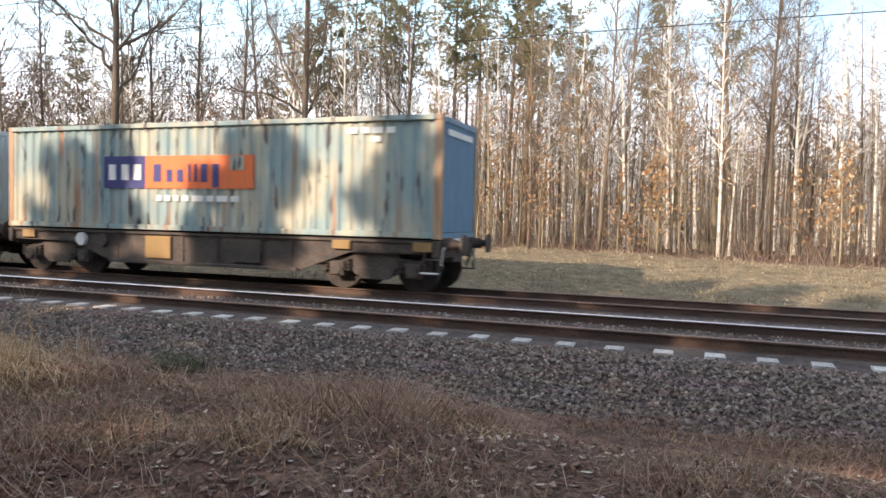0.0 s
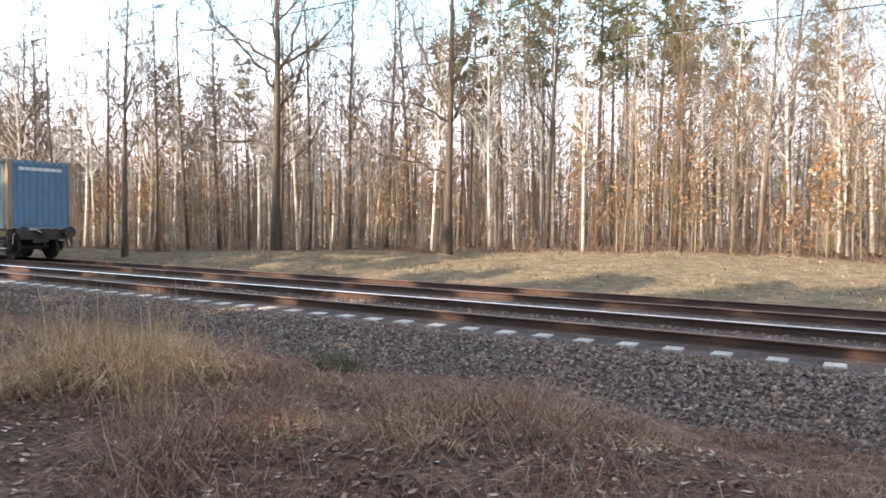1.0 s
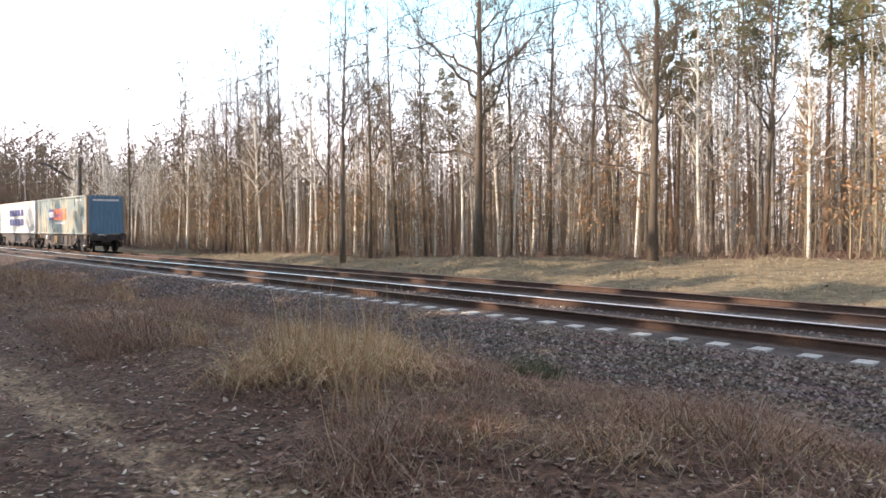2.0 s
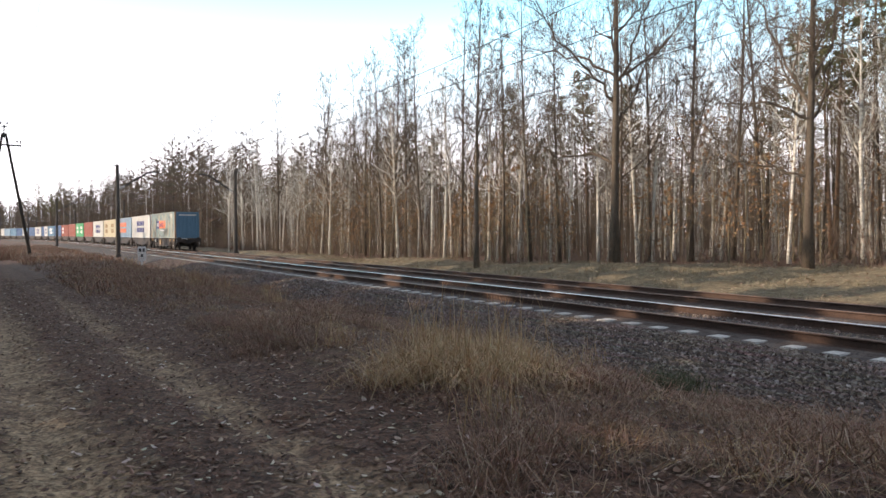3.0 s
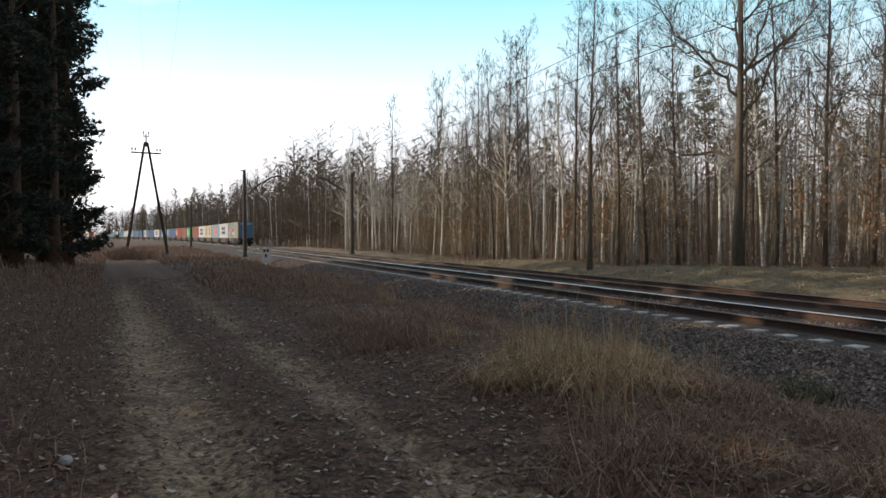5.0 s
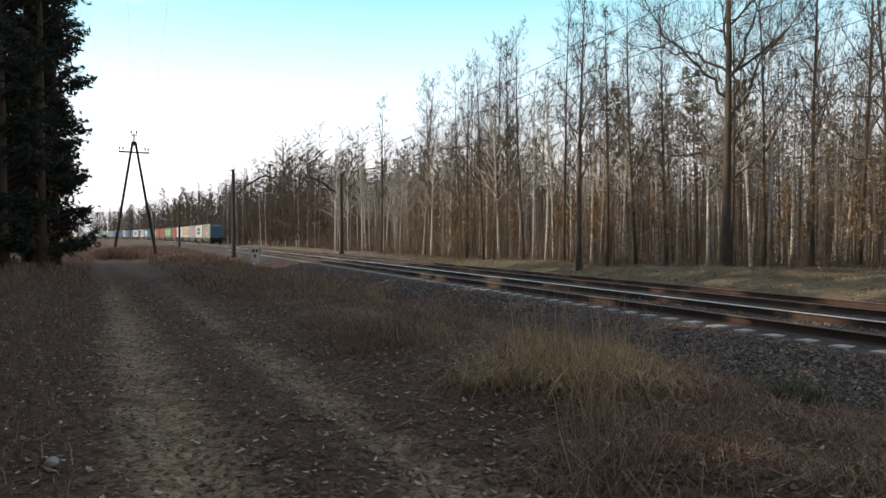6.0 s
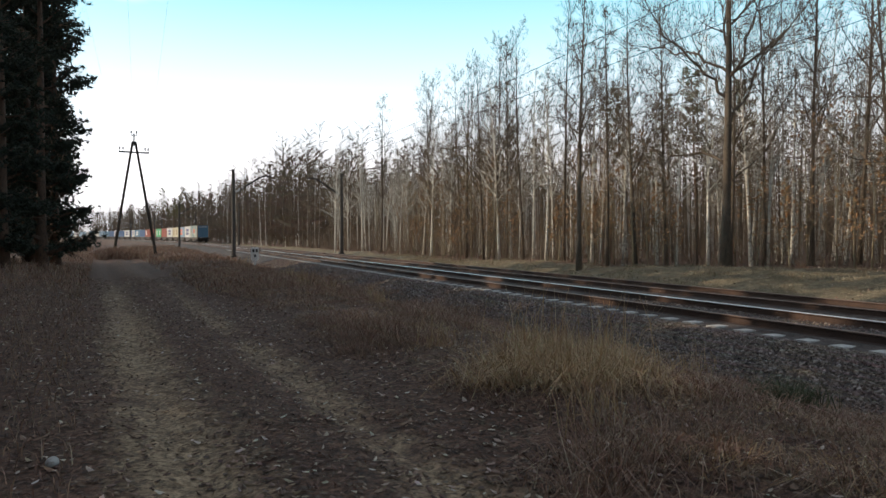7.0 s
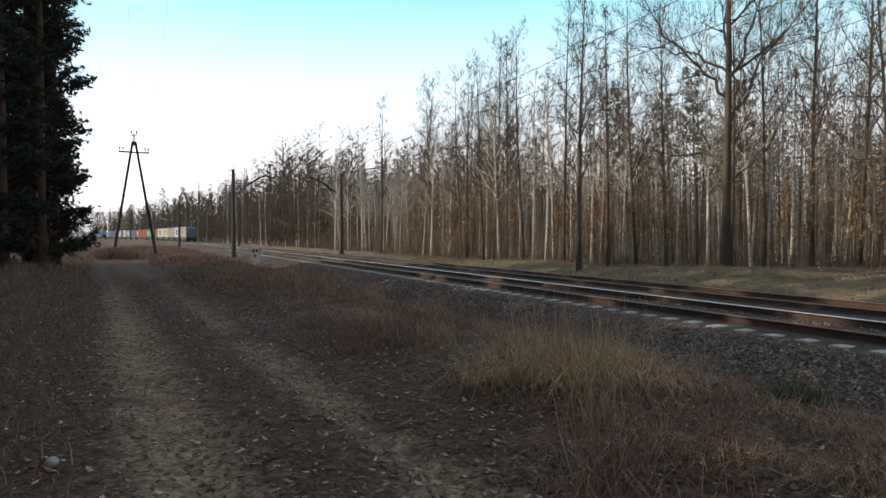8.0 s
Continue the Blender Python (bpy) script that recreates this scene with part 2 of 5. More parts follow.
def track_y(x):
    """Near track's centre line: a gentle curve that tightens far to the left."""
    far = np.maximum(0.0, -x - 160.0)
    return Y_NEAR - 0.0985 * x - 1.33e-4 * x * x - 2.7e-4 * far * far


def track_slope(x):
    return float((track_y(x + 0.5) - track_y(x - 0.5)))


def road_y(x):
    return 1.25 - 0.040 * x


def smooth(a, b, v):
    k = np.clip((v - a) / (b - a), 0, 1)
    return k * k * (3 - 2 * k)


def waves(x, y, s, seed):
    """Cheap rolling noise, about -1 to 1."""
    r = np.random.RandomState(seed)
    z = 0 * x
    for k in range(5):
        a, p, q = r.uniform(0, 6.28), r.uniform(0, 6.28), s * r.uniform(0.6, 1.7)
        z = z + np.sin((x * math.cos(a) + y * math.sin(a)) * q + p)
    return z / 3.2


def forest_edge(x):
    """How far beyond the near track's centre the wood begins."""
    return 11.2 + 6.3 * np.exp(-((x - 2.0) / 26.0) ** 2)


def ground_z(x, y):
    u = y - track_y(x)
    w = y - road_y(x)
    z = 0.04 * waves(x, y, 0.4, 3) + 0.008 * waves(x, y, 3.1, 4) + 0.007 * waves(x, y, 5.3, 14)
    z = z - 0.07 * np.exp(-((w + 0.72) / 0.22) ** 2) - 0.07 * np.exp(-((w - 0.78) / 0.22) ** 2) + 0.03 * np.exp(-(w / 0.3) ** 2)
    z = z + 0.10 * smooth(1.6, 2.6, w) * smooth(-4.5, -6, u) + 0.30 * smooth(-1.8, -5.0, w)
    z = z - 0.36 * smooth(-5.6, -3.9, u)
    back = smooth(6.5, 8.0, u)
    z = z * (1 - back) + back * (-0.26 + 0.05 * waves(x, y, 1.3, 5) + 0.03 * waves(x, y, 3.2, 6) + 0.10 * waves(x, y, 0.35, 8))
    e = forest_edge(x)
    hill = np.exp(-((x + 2.0) / 24.0) ** 2)
    z = z + back * (0.15 + 0.62 * hill) * smooth(7.6, e - 1.0, u)
    return z


# ---------- builders ----------
def mesh_of(name, verts, faces, mats, slots=None, smooth_shade=False):
    me = bpy.data.meshes.new(name)
    me.from_pydata([tuple(v) for v in verts] if not isinstance(verts, np.ndarray) else verts.tolist(), [], faces)
    for m in mats if isinstance(mats, (list, tuple)) else [mats]:
        me.materials.append(m)
    if slots is not None:
        me.polygons.foreach_set("material_index", slots)
    if smooth_shade:
        me.polygons.foreach_set("use_smooth", [True] * len(me.polygons))
    me.update()
    return me


def child(name, data, parent, m=None, label=""):
    ob = new(name, data)
    ob.parent = parent
    if m is not None:
        ob.matrix_basis = m
    return tagged(ob, label)


class Shape:
    """Collects solid pieces of one mesh."""

    def __init__(self):
        self.v, self.f, self.s = [], [], []

    def box(self, x0, x1, y0, y1, z0, z1, slot=0, chamfer=0.0):
        c = chamfer
        prof = [(y0 + c, z0), (y1 - c, z0), (y1, z0 + c), (y1, z1 - c), (y1 - c, z1), (y0 + c, z1), (y0, z1 - c), (y0, z0 + c)] if c else [(y0, z0), (y1, z0), (y1, z1), (y0, z1)]
        self.prism(prof, x0, x1, slot)

    def prism(self, prof, x0, x1, slot=0):
        """A (y, z) outline drawn out along x."""
        n, b = len(prof), len(self.v)
        self.v += [(x0, y, z) for y, z in prof] + [(x1, y, z) for y, z in prof]
        self.f += [tuple(range(b + n - 1, b - 1, -1)), tuple(range(b + n, b + 2 * n))]
        self.f += [(b + i, b + (i + 1) % n, b + n + (i + 1) % n, b + n + i) for i in range(n)]
        self.s += [slot] * (n + 2)

    def plate(self, prof, y0, y1, slot=0):
        """An (x, z) outline drawn out along y."""
        n, b = len(prof), len(self.v)
        self.v += [(x, y0, z) for x, z in prof] + [(x, y1, z) for x, z in prof]
        self.f += [tuple(range(b, b + n)), tuple(range(b + 2 * n - 1, b + n - 1, -1))]
        self.f += [(b + (i + 1) % n, b + i, b + n + i, b + n + (i + 1) % n) for i in range(n)]
        self.s += [slot] * (n + 2)

    def tube(self, pts, radii, sides=6, slot=0, caps=True):
        b = len(self.v)
        pts = [Vector(p) for p in pts]
        n = len(pts)
        for i, p in enumerate(pts):
            d = (pts[min(i + 1, n - 1)] - pts[max(i - 1, 0)]).normalized()
            a = d.orthogonal().normalized() if abs(d.z) < 0.9 else d.cross(Vector((0, 1, 0))).normalized()
            if abs(d.z) < 0.9:
                a = d.cross(Vector((0, 0, 1))).normalized()
            c = d.cross(a)
            for k in range(sides):
                t = 2 * math.pi * k / sides
                self.v.append(tuple(p + (a * math.cos(t) + c * math.sin(t)) * radii[i]))
        for i in range(n - 1):
            for k in range(sides):
                self.f.append((b + i * sides + k, b + i * sides + (k + 1) % sides, b + (i + 1) * sides + (k + 1) % sides, b + (i + 1) * sides + k))
                self.s.append(slot)
        if caps:
            self.f += [tuple(b + sides - 1 - k for k in range(sides)), tuple(b + (n - 1) * sides + k for k in range(sides))]
            self.s += [slot, slot]

    def spike(self, p, q, r):
        """A thin three-sided twig."""
        b = len(self.v)
        d = (q - p).normalized()
        a = d.cross(Vector((0.3, 0.2, 1))).normalized()
        c = d.cross(a)
        self.v += [tuple(p + a * r), tuple(p + (c * 0.87 - a * 0.5) * r), tuple(p + (-c * 0.87 - a * 0.5) * r), tuple(q)]
        self.f += [(b, b + 1, b + 3), (b + 1, b + 2, b + 3), (b + 2, b, b + 3)]
        self.s += [0, 0, 0]

    def sliver(self, p, q, r):
        """A far twig: one narrow face."""
        b = len(self.v)
        a = (q - p).cross(Vector((0.9, 0.3, 0.2))).normalized() * r
        self.v += [tuple(p - a), tuple(p + a), tuple(q)]
        self.f.append((b, b + 1, b + 2))
        self.s.append(0)

    def mesh(self, name, mats, smooth_shade=False):
        return mesh_of(name, self.v, self.f, mats, self.s, smooth_shade)


# ---------- ground ----------
def graded(lo, a, b, hi, step, grow=1.16):
    mid = list(np.arange(a, b + step / 2, step))
    out, s, v = [], step, b
    while v < hi:
        s *= grow
        v += s
        out.append(v)
    low, s, v = [], step, a
    while v > lo:
        s *= grow
        v -= s
        low.append(v)
    return np.array(low[::-1] + mid + out)


gx = graded(-1800, -24, 9, 900, 0.24, 1.09)
gy = graded(-900, -4, 30, 1500, 0.24, 1.14)
GX, GY = np.meshgrid(gx, gy, indexing="ij")
GZ = ground_z(GX, GY)
nx, ny = GX.shape
idx = np.arange(nx * ny).reshape(nx, ny)
quads = np.stack([idx[:-1, :-1], idx[1:, :-1], idx[1:, 1:], idx[:-1, 1:]], -1).reshape(-1, 4).tolist()
ground_me = mesh_of("ground", np.stack([GX, GY, GZ], -1).reshape(-1, 3), quads, M_GROUND, smooth_shade=True)
GW, GU = GY - road_y(GX), GY - track_y(GX)
sandy = np.maximum(np.exp(-((GW + 0.72) / 0.50) ** 2), 0.8 * np.exp(-((GW - 0.80) / 0.33) ** 2)) * smooth(-40, -8, GX) * np.clip(0.88 + 0.30 * waves(GX, GY, 1.5, 41) + 0.2 * waves(GX, GY, 4.5, 42), 0.15, 1.0)
turfy = np.clip(smooth(7.0, 8.2, GU) * smooth(forest_edge(GX) + 1.0, forest_edge(GX) - 1.5, GU), 0, 1) * 0.8 + 0.25 * smooth(1.5, 2.5, GW) * smooth(-4.4, -5.4, GU)
zone = ground_me.color_attributes.new("zone", "FLOAT_COLOR", "POINT")
zone.data.foreach_set("color", np.stack([sandy, turfy, 0 * sandy, 1 + 0 * sandy], -1).reshape(-1).astype(np.float32))
ground = tagged(new("ground", ground_me), "sandy brown ground with leaf litter and dry turf", "ground", kind="structure")


# ---------- railway ----------
def along(prof, xs, base_y, base_z, mats, slots, name):
    """An outline (across, up) drawn along the tracks' curve."""
    v, f, s = [], [], []
    n = len(prof)
    for x in xs:
        a = math.atan(track_slope(x))
        y = float(track_y(x)) + base_y / math.cos(a)
        for p, q in prof:
            v.append((x - p * math.sin(a), y + p * math.cos(a), base_z + q))
    for i in range(len(xs) - 1):
        for k in range(n):
            f.append((i * n + k, i * n + (k + 1) % n, (i + 1) * n + (k + 1) % n, (i + 1) * n + k))
            s.append(slots[k])
    return mesh_of(name, v, f, mats, s)


RAIL_PROF = [(-0.07, 0), (0.07, 0), (0.07, 0.012), (0.012, 0.03), (0.009, 0.115), (0.035, 0.128), (0.036, 0.148), (0.028, 0.157), (0.012, 0.160), (-0.012, 0.160), (-0.028, 0.157), (-0.036, 0.148), (-0.035, 0.128), (-0.009, 0.115), (-0.012, 0.03), (-0.07, 0.012)]
RAIL_SLOT = [0] * 6 + [1] * 5 + [0] * 5
rail_xs = [40 - 2.0 * i for i in range(60)] + [-80 - 5.0 * i for i in range(130)]

sl = Shape()
sl.prism([(-0.15, -0.22), (0.15, -0.22), (0.12, -0.012), (0.11, 0.0), (-0.11, 0.0), (-0.12, -0.012)], -1.30, -0.50)
sl.prism([(-0.15, -0.22), (0.15, -0.22), (0.11, -0.045), (0.10, -0.035), (-0.10, -0.035), (-0.11, -0.045)], -0.50, 0.50)
sl.prism([(-0.15, -0.22), (0.15, -0.22), (0.12, -0.012), (0.11, 0.0), (-0.11, 0.0), (-0.12, -0.012)], 0.50, 1.30)
sleeper_me = sl.mesh("sleeper", M_SLEEPER)


def railway(name, offset, head, label):
    top = tagged(new(name), label, "railway track", "railway tracks", "structure")
    for side in (-1, 1):
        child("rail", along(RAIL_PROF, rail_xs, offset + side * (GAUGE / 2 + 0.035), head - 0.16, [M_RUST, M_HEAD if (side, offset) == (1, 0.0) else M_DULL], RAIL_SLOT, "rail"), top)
    x = 9.53
    for k in range(150):
        a = math.atan(track_slope(x))
        y = float(track_y(x)) + offset / math.cos(a)
        child("sleeper", sleeper_me, top, pose(x + offset * 0, y, head - 0.163 + random.uniform(-0.006, 0.004), 0, 0, 90 + math.degrees(a) + random.uniform(-0.8, 0.8)))
        x -= 0.6 * math.cos(a)
    return top


railway("railway_track_near", 0.0, RAIL_NEAR, "rusty railway track with bright rail head on concrete sleepers")
railway("railway_track_far", TRACK_GAP, RAIL_FAR, "rusty railway track that carries the goods train")

BED = [(-3.55, -0.48), (-3.2, -0.40), (-1.75, -0.005), (-1.32, 0.008), (-1.06, 0.02), (-0.98, 0.052), (-0.84, 0.052), (-0.66, 0.05), (0.66, 0.05), (0.84, 0.055), (1.6, 0.045), (2.3, -0.02), (3.0, -0.10), (3.8, -0.10), (5.2, -0.10), (6.1, -0.13), (7.3, -0.42), (7.6, -0.5)]
bed_xs = [40 - 0.8 * i for i in range(125)] + [-60 - 5.0 * i for i in range(130)]
bed_me = along(BED + [(7.6, -0.9), (-3.55, -0.9)], bed_xs, 0, 0, M_BED, [0] * (len(BED) + 2), "ballast_bed")
tagged(new("ballast_bed", bed_me), "dark grey crushed stone bed under both tracks", "track bed", kind="structure")


def bed_z(u):
    return np.interp(u, [p[0] for p in BED], [p[1] for p in BED])


def scatter_stones(count, x0, x1, u0, u1, size, rs):
    base = np.array([(1, 0, 0), (-1, 0, 0), (0, 1, 0), (0, -1, 0), (0, 0, 1), (0, 0, -1)], float)
    x, u = rs.uniform(x0, x1, count), rs.uniform(u0, u1, count)
    s = size * rs.uniform(0.55, 1.35, (count, 1, 1)) * rs.uniform(0.6, 1.2, (count, 6, 1)) * rs.uniform(0.7, 1.2, (count, 1, 3))
    turn = np.linalg.qr(rs.normal(size=(count, 3, 3)))[0]
    v = np.einsum("nij,nkj->nki", turn, base[None] * s)
    sl_ = 0.1
    v[:, :, 0] += (x + u * sl_)[:, None]
    v[:, :, 1] += (track_y(x) + u)[:, None]
    v[:, :, 2] += (bed_z(u) + size * 0.25)[:, None]
    tri = np.array([(0, 2, 4), (2, 1, 4), (1, 3, 4), (3, 0, 4), (2, 0, 5), (1, 2, 5), (3, 1, 5), (0, 3, 5)])
    return v.reshape(-1, 3), (tri[None] + 6 * np.arange(count)[:, None, None]).reshape(-1, 3)


rs = np.random.RandomState(7)
sets = [scatter_stones(24000, -13, 6.5, -3.35, -1.38, 0.033, rs), scatter_stones(14000, -48, -13, -3.3, -1.45, 0.042, rs),
        scatter_stones(2500, -14, 6, -0.6, 0.7, 0.03, rs), scatter_stones(3500, -20, 7, 1.3, 3.2, 0.035, rs), scatter_stones(2500, -24, 9, 5.6, 7.5, 0.04, rs)]
sv, sf, n0 = [], [], 0
for v, t in sets:
    sv.append(v)
    sf.append(t + n0)
    n0 += len(v)
tagged(new("ballast_stones", mesh_of("ballast_stones", np.concatenate(sv), np.concatenate(sf).tolist(), M_STONE)), "dark angular crushed ballast stones beside the sleepers", "ballast", kind="stuff")


# ---------- the goods train ----------
def paint(name, c, worn=(0.25, 0.13, 0.07), amount=0.5):
    return surface(name, c, tuple(min(1, 1.12 * v + 0.01) for v in c), tuple(a * amount + b * (1 - amount) for a, b in zip(worn, c)), 1.3, 5.0, 0.6, bump=0.05, stretch=(2.2, 2.2, 0.35))




def weathered_dappled_paint():
    """Grey-green paint with rust runs; beige clouds stand in for dappled sun, dark streaks for shade in the ribs."""
    m = bpy.data.materials.new("container_grey_green")
    m.use_nodes = True
    t = m.node_tree
    b = t.nodes["Principled BSDF"]
    b.inputs["Roughness"].default_value = 0.6
    co = t.nodes.new("ShaderNodeTexCoord")

    def layer(stretch, lo, hi, detail, rough=0.5):
        mp, n, r = t.nodes.new("ShaderNodeMapping"), t.nodes.new("ShaderNodeTexNoise"), t.nodes.new("ShaderNodeMapRange")
        mp.inputs["Scale"].default_value = stretch
        n.inputs["Scale"].default_value, n.inputs["Detail"].default_value, n.inputs["Roughness"].default_value = 1.0, detail, rough
        r.inputs["From Min"].default_value, r.inputs["From Max"].default_value = lo, hi
        t.links.new(co.outputs["Object"], mp.inputs["Vector"])
        t.links.new(mp.outputs["Vector"], n.inputs["Vector"])
        t.links.new(n.outputs["Fac"], r.inputs["Value"])
        return r.outputs["Result"]
    last = None
    # the beige layer paints sun dapples, the near-black one the ribs' shaded faces
    for fac, col in ((layer((1.0, 1.0, 0.6), 0.40, 0.62, 3), (0.47, 0.45, 0.34)), (layer((4.5, 1.0, 0.35), 0.52, 0.68, 3), (0.20, 0.31, 0.34)),
                     (layer((3.1, 2.0, 0.22), 0.60, 0.70, 4), (0.36, 0.19, 0.10)), (layer((6.5, 2.0, 1.1), 0.62, 0.68, 2), (0.09, 0.085, 0.085)),
                     (layer((14.0, 8.0, 9.0), 0.66, 0.74, 4, 0.6), (0.19, 0.12, 0.08))):
        mx = t.nodes.new("ShaderNodeMixRGB")
        mx.inputs[1].default_value = (0.25, 0.345, 0.345, 1)
        mx.inputs[2].default_value = (*col, 1)
        t.links.new(fac, mx.inputs[0])
        if last:
            t.links.new(last, mx.inputs[1])
        last = mx.outputs["Color"]
    t.links.new(last, b.inputs["Base Color"])
    return m


M_CGREY = weathered_dappled_paint()
M_CBLUE = paint("container_blue", (0.12, 0.235, 0.335), (0.10, 0.17, 0.24), 0.4)
M_CWHITE = paint("container_white", (0.62, 0.62, 0.58), amount=0.3)
M_CCREAM = paint("container_cream", (0.58, 0.52, 0.36), amount=0.3)
M_CRED = paint("container_red", (0.30, 0.075, 0.05), amount=0.3)
M_CGREEN = paint("container_green", (0.06, 0.38, 0.16), amount=0.15)
M_CNAVY = paint("container_navy", (0.06, 0.13, 0.26), amount=0.2)
M_CPALE = paint("container_pale_blue", (0.25, 0.36, 0.46), amount=0.2)
M_POST = paint("container_post", (0.36, 0.24, 0.15), (0.3, 0.12, 0.05), 0.7)
M_ORANGE = paint("panel_orange", (0.78, 0.17, 0.045), (0.5, 0.2, 0.1), 0.3)
M_INK = paint("panel_navy", (0.03, 0.035, 0.16), (0.1, 0.1, 0.2), 0.3)
M_MARK = paint("marking_white", (0.75, 0.75, 0.72), (0.5, 0.5, 0.5), 0.3)
M_SIGNALY = paint("yellow_part", (0.27, 0.17, 0.06), amount=0.5)
C_W, C_H = 2.438, 2.591


def wave_wall(length, z0, z1, pitch, depth):
    """Corrugated sheet along x, hollows towards +y."""
    v, f = [], []
    n = int(length / pitch)
    pitch = length / n
    xs = []
    for i in range(n):
        x = -length / 2 + i * pitch
        xs += [(x, 0), (x + 0.30 * pitch, 0), (x + 0.5 * pitch, depth), (x + 0.80 * pitch, depth)]
    xs.append((length / 2, 0))
    for x, y in xs:
        v += [(x, y, z0), (x, y, z1)]
    for i in range(len(xs) - 1):
        f.append((2 * i, 2 * i + 2, 2 * i + 3, 2 * i + 1))
    return v, f


def container(length, side_mat, end_mat, label, marks="", group="containers on the goods train"):
    """Origin at the middle of its floor."""
    top = tagged(new("shipping_container"), label, "container", group)
    L, W = length / 2, C_W / 2
    for side in (-1, 1):
        v, f = wave_wall(length - 0.3, 0.13, C_H - 0.10, 0.285, 0.036)
        v = [(x * -side, side * (W - 0.012 - y), z) for x, y, z in v]
        child("side_wall", mesh_of("side_wall", v, f, side_mat), top)
        for name, z0, z1 in (("bottom_rail", 0.02, 0.145), ("top_rail", C_H - 0.12, C_H - 0.01)):
            s = Shape()
            s.box(-L + 0.16, L - 0.16, side * W - 0.05, side * W + 0.004, z0, z1, chamfer=0.008)
            child(name, s.mesh(name, side_mat), top)
    for end in (-1, 1):
        v, f = wave_wall(C_W - 0.26, 0.15, C_H - 0.12, 0.24, 0.04)
        v = [(end * (L - 0.02 - y), x * end, z) for x, y, z in v]
        child("end_wall", mesh_of("end_wall", v, f, end_mat), top)
        for side in (-1, 1):
            s = Shape()
            s.box(min(end * L, end * (L - 0.16)), max(end * L, end * (L - 0.16)), min(side * W, side * (W - 0.14)), max(side * W, side * (W - 0.14)), 0.10, C_H - 0.12, chamfer=0.01)
            for z in (0, C_H - 0.118):
                s.box(min(end * (L + 0.004), end * (L - 0.178)), max(end * (L + 0.004), end * (L - 0.178)), min(side * (W + 0.004), side * (W - 0.162)), max(side * (W + 0.004), side * (W - 0.162)), z, z + 0.118, chamfer=0.012)
            child("corner_post", s.mesh("corner_post", M_POST if marks == "tail" else side_mat), top)
        for z in (0.03, C_H - 0.13):
            s = Shape()
            s.box(min(end * (L - 0.07), end * L), max(end * (L - 0.07), end * L), -W + 0.15, W - 0.15, z, z + 0.11, chamfer=0.008)
            child("end_rail", s.mesh("end_rail", end_mat), top)
    s = Shape()
    s.box(-L + 0.05, L - 0.05, -W + 0.04, W - 0.04, C_H - 0.05, C_H - 0.02)
    child("roof_panel", s.mesh("roof_panel", end_mat), top)
    s = Shape()
    s.box(-L + 0.05, L - 0.05, -W + 0.06, W - 0.06, 0.05, 0.12)
    child("floor_panel", s.mesh("floor_panel", M_STEEL), top)

    def sticker(name, x0, x1, z0, z1, mat, y=-W + 0.002):
        q = Shape()
        q.box(x0, x1, y - 0.006, y, z0, z1)
        child(name, q.mesh(name, mat), top)
    if marks == "tail":
        sticker("blue_panel", -2.85, -1.55, 1.02, 1.80, M_INK)
        sticker("orange_panel", -1.55, 1.55, 1.02, 1.80, M_ORANGE)
        for k, x in enumerate((-2.68, -2.28, -1.90)):
            sticker("letter_bar", x, x + 0.22, 1.22, 1.60, M_MARK, -W - 0.008)
        x = -1.30
        for k, w in enumerate((0.30, 0.22, 0.24, 0.09, 0.09, 0.24, 0.24)):
            sticker("letter_bar", x, x + w * 0.75, 1.18 if k != 6 else 1.05, 1.60 if k not in (1, 2) else 1.47, M_INK, -W - 0.008)
            x += w + 0.09
        sticker("patch", 0.92, 1.28, 1.45, 1.78, M_CGREY, -W - 0.014)
        x = -1.2
        for w in (0.14, 0.16, 0.16, 0.2, 0.34, 0.2, 0.3, 0.22):
            sticker("letter_bar", x, x + w, 0.72, 0.86, M_MARK)
            x += w + 0.09
        for x, w in ((3.9, 0.25), (4.25, 0.2), (4.5, 0.26), (4.84, 0.2)):
            sticker("code_bar", x, x + w, 2.22, 2.35, M_MARK)
        sticker("code_bar", 4.5, 4.72, 2.04, 2.16, M_MARK)
        for k in range(7):
            q = Shape()
            q.box(L - 0.002, L + 0.006, -0.82 + 0.235 * k, -0.66 + 0.235 * k + 0.05, 2.20, 2.33)
            child("code_bar", q.mesh("code_bar", M_MARK), top)
        for k in range(8):
            q = Shape()
            q.box(L - 0.015, L + 0.004, -0.96 + 0.255 * k, -0.88 + 0.255 * k, C_H - 0.128, C_H - 0.05)
            child("roof_rib", q.mesh("roof_rib", M_CPALE), top)
    elif marks:
        mat = {"dark": M_INK, "gold": M_SIGNALY, "orange": M_ORANGE, "white": M_MARK}[marks]
        n = 5 if length > 8 else 3
        for row in (0, 1):
            for k in range(n):
                sticker("letter_bar", -0.21 * length + k * 0.42 * length / n, -0.21 * length + (k + 0.78) * 0.42 * length / n, 0.65 + row * 0.78, 1.2 + row * 0.78, mat)
    return top


def wheelset(parent, x):
    """Two wheels on an axle, at wheel-centre height; its own space turns about y."""
    s = Shape()
    for side in (-1, 1):
        for y0, y1, r in ((0.655, 0.69, 0.50), (0.69, 0.79, 0.475), (0.63, 0.665, 0.16)):
            s.tube([(0, side * y0, 0), (0, side * y1, 0)], [r, r * 0.995], 28)
    s.tube([(0, -1.0, 0), (0, 1.0, 0)], [0.085, 0.085], 12)
    return child("wheelset", s.mesh("wheelset", M_WHEEL), parent, pose(x, 0, 0.475))


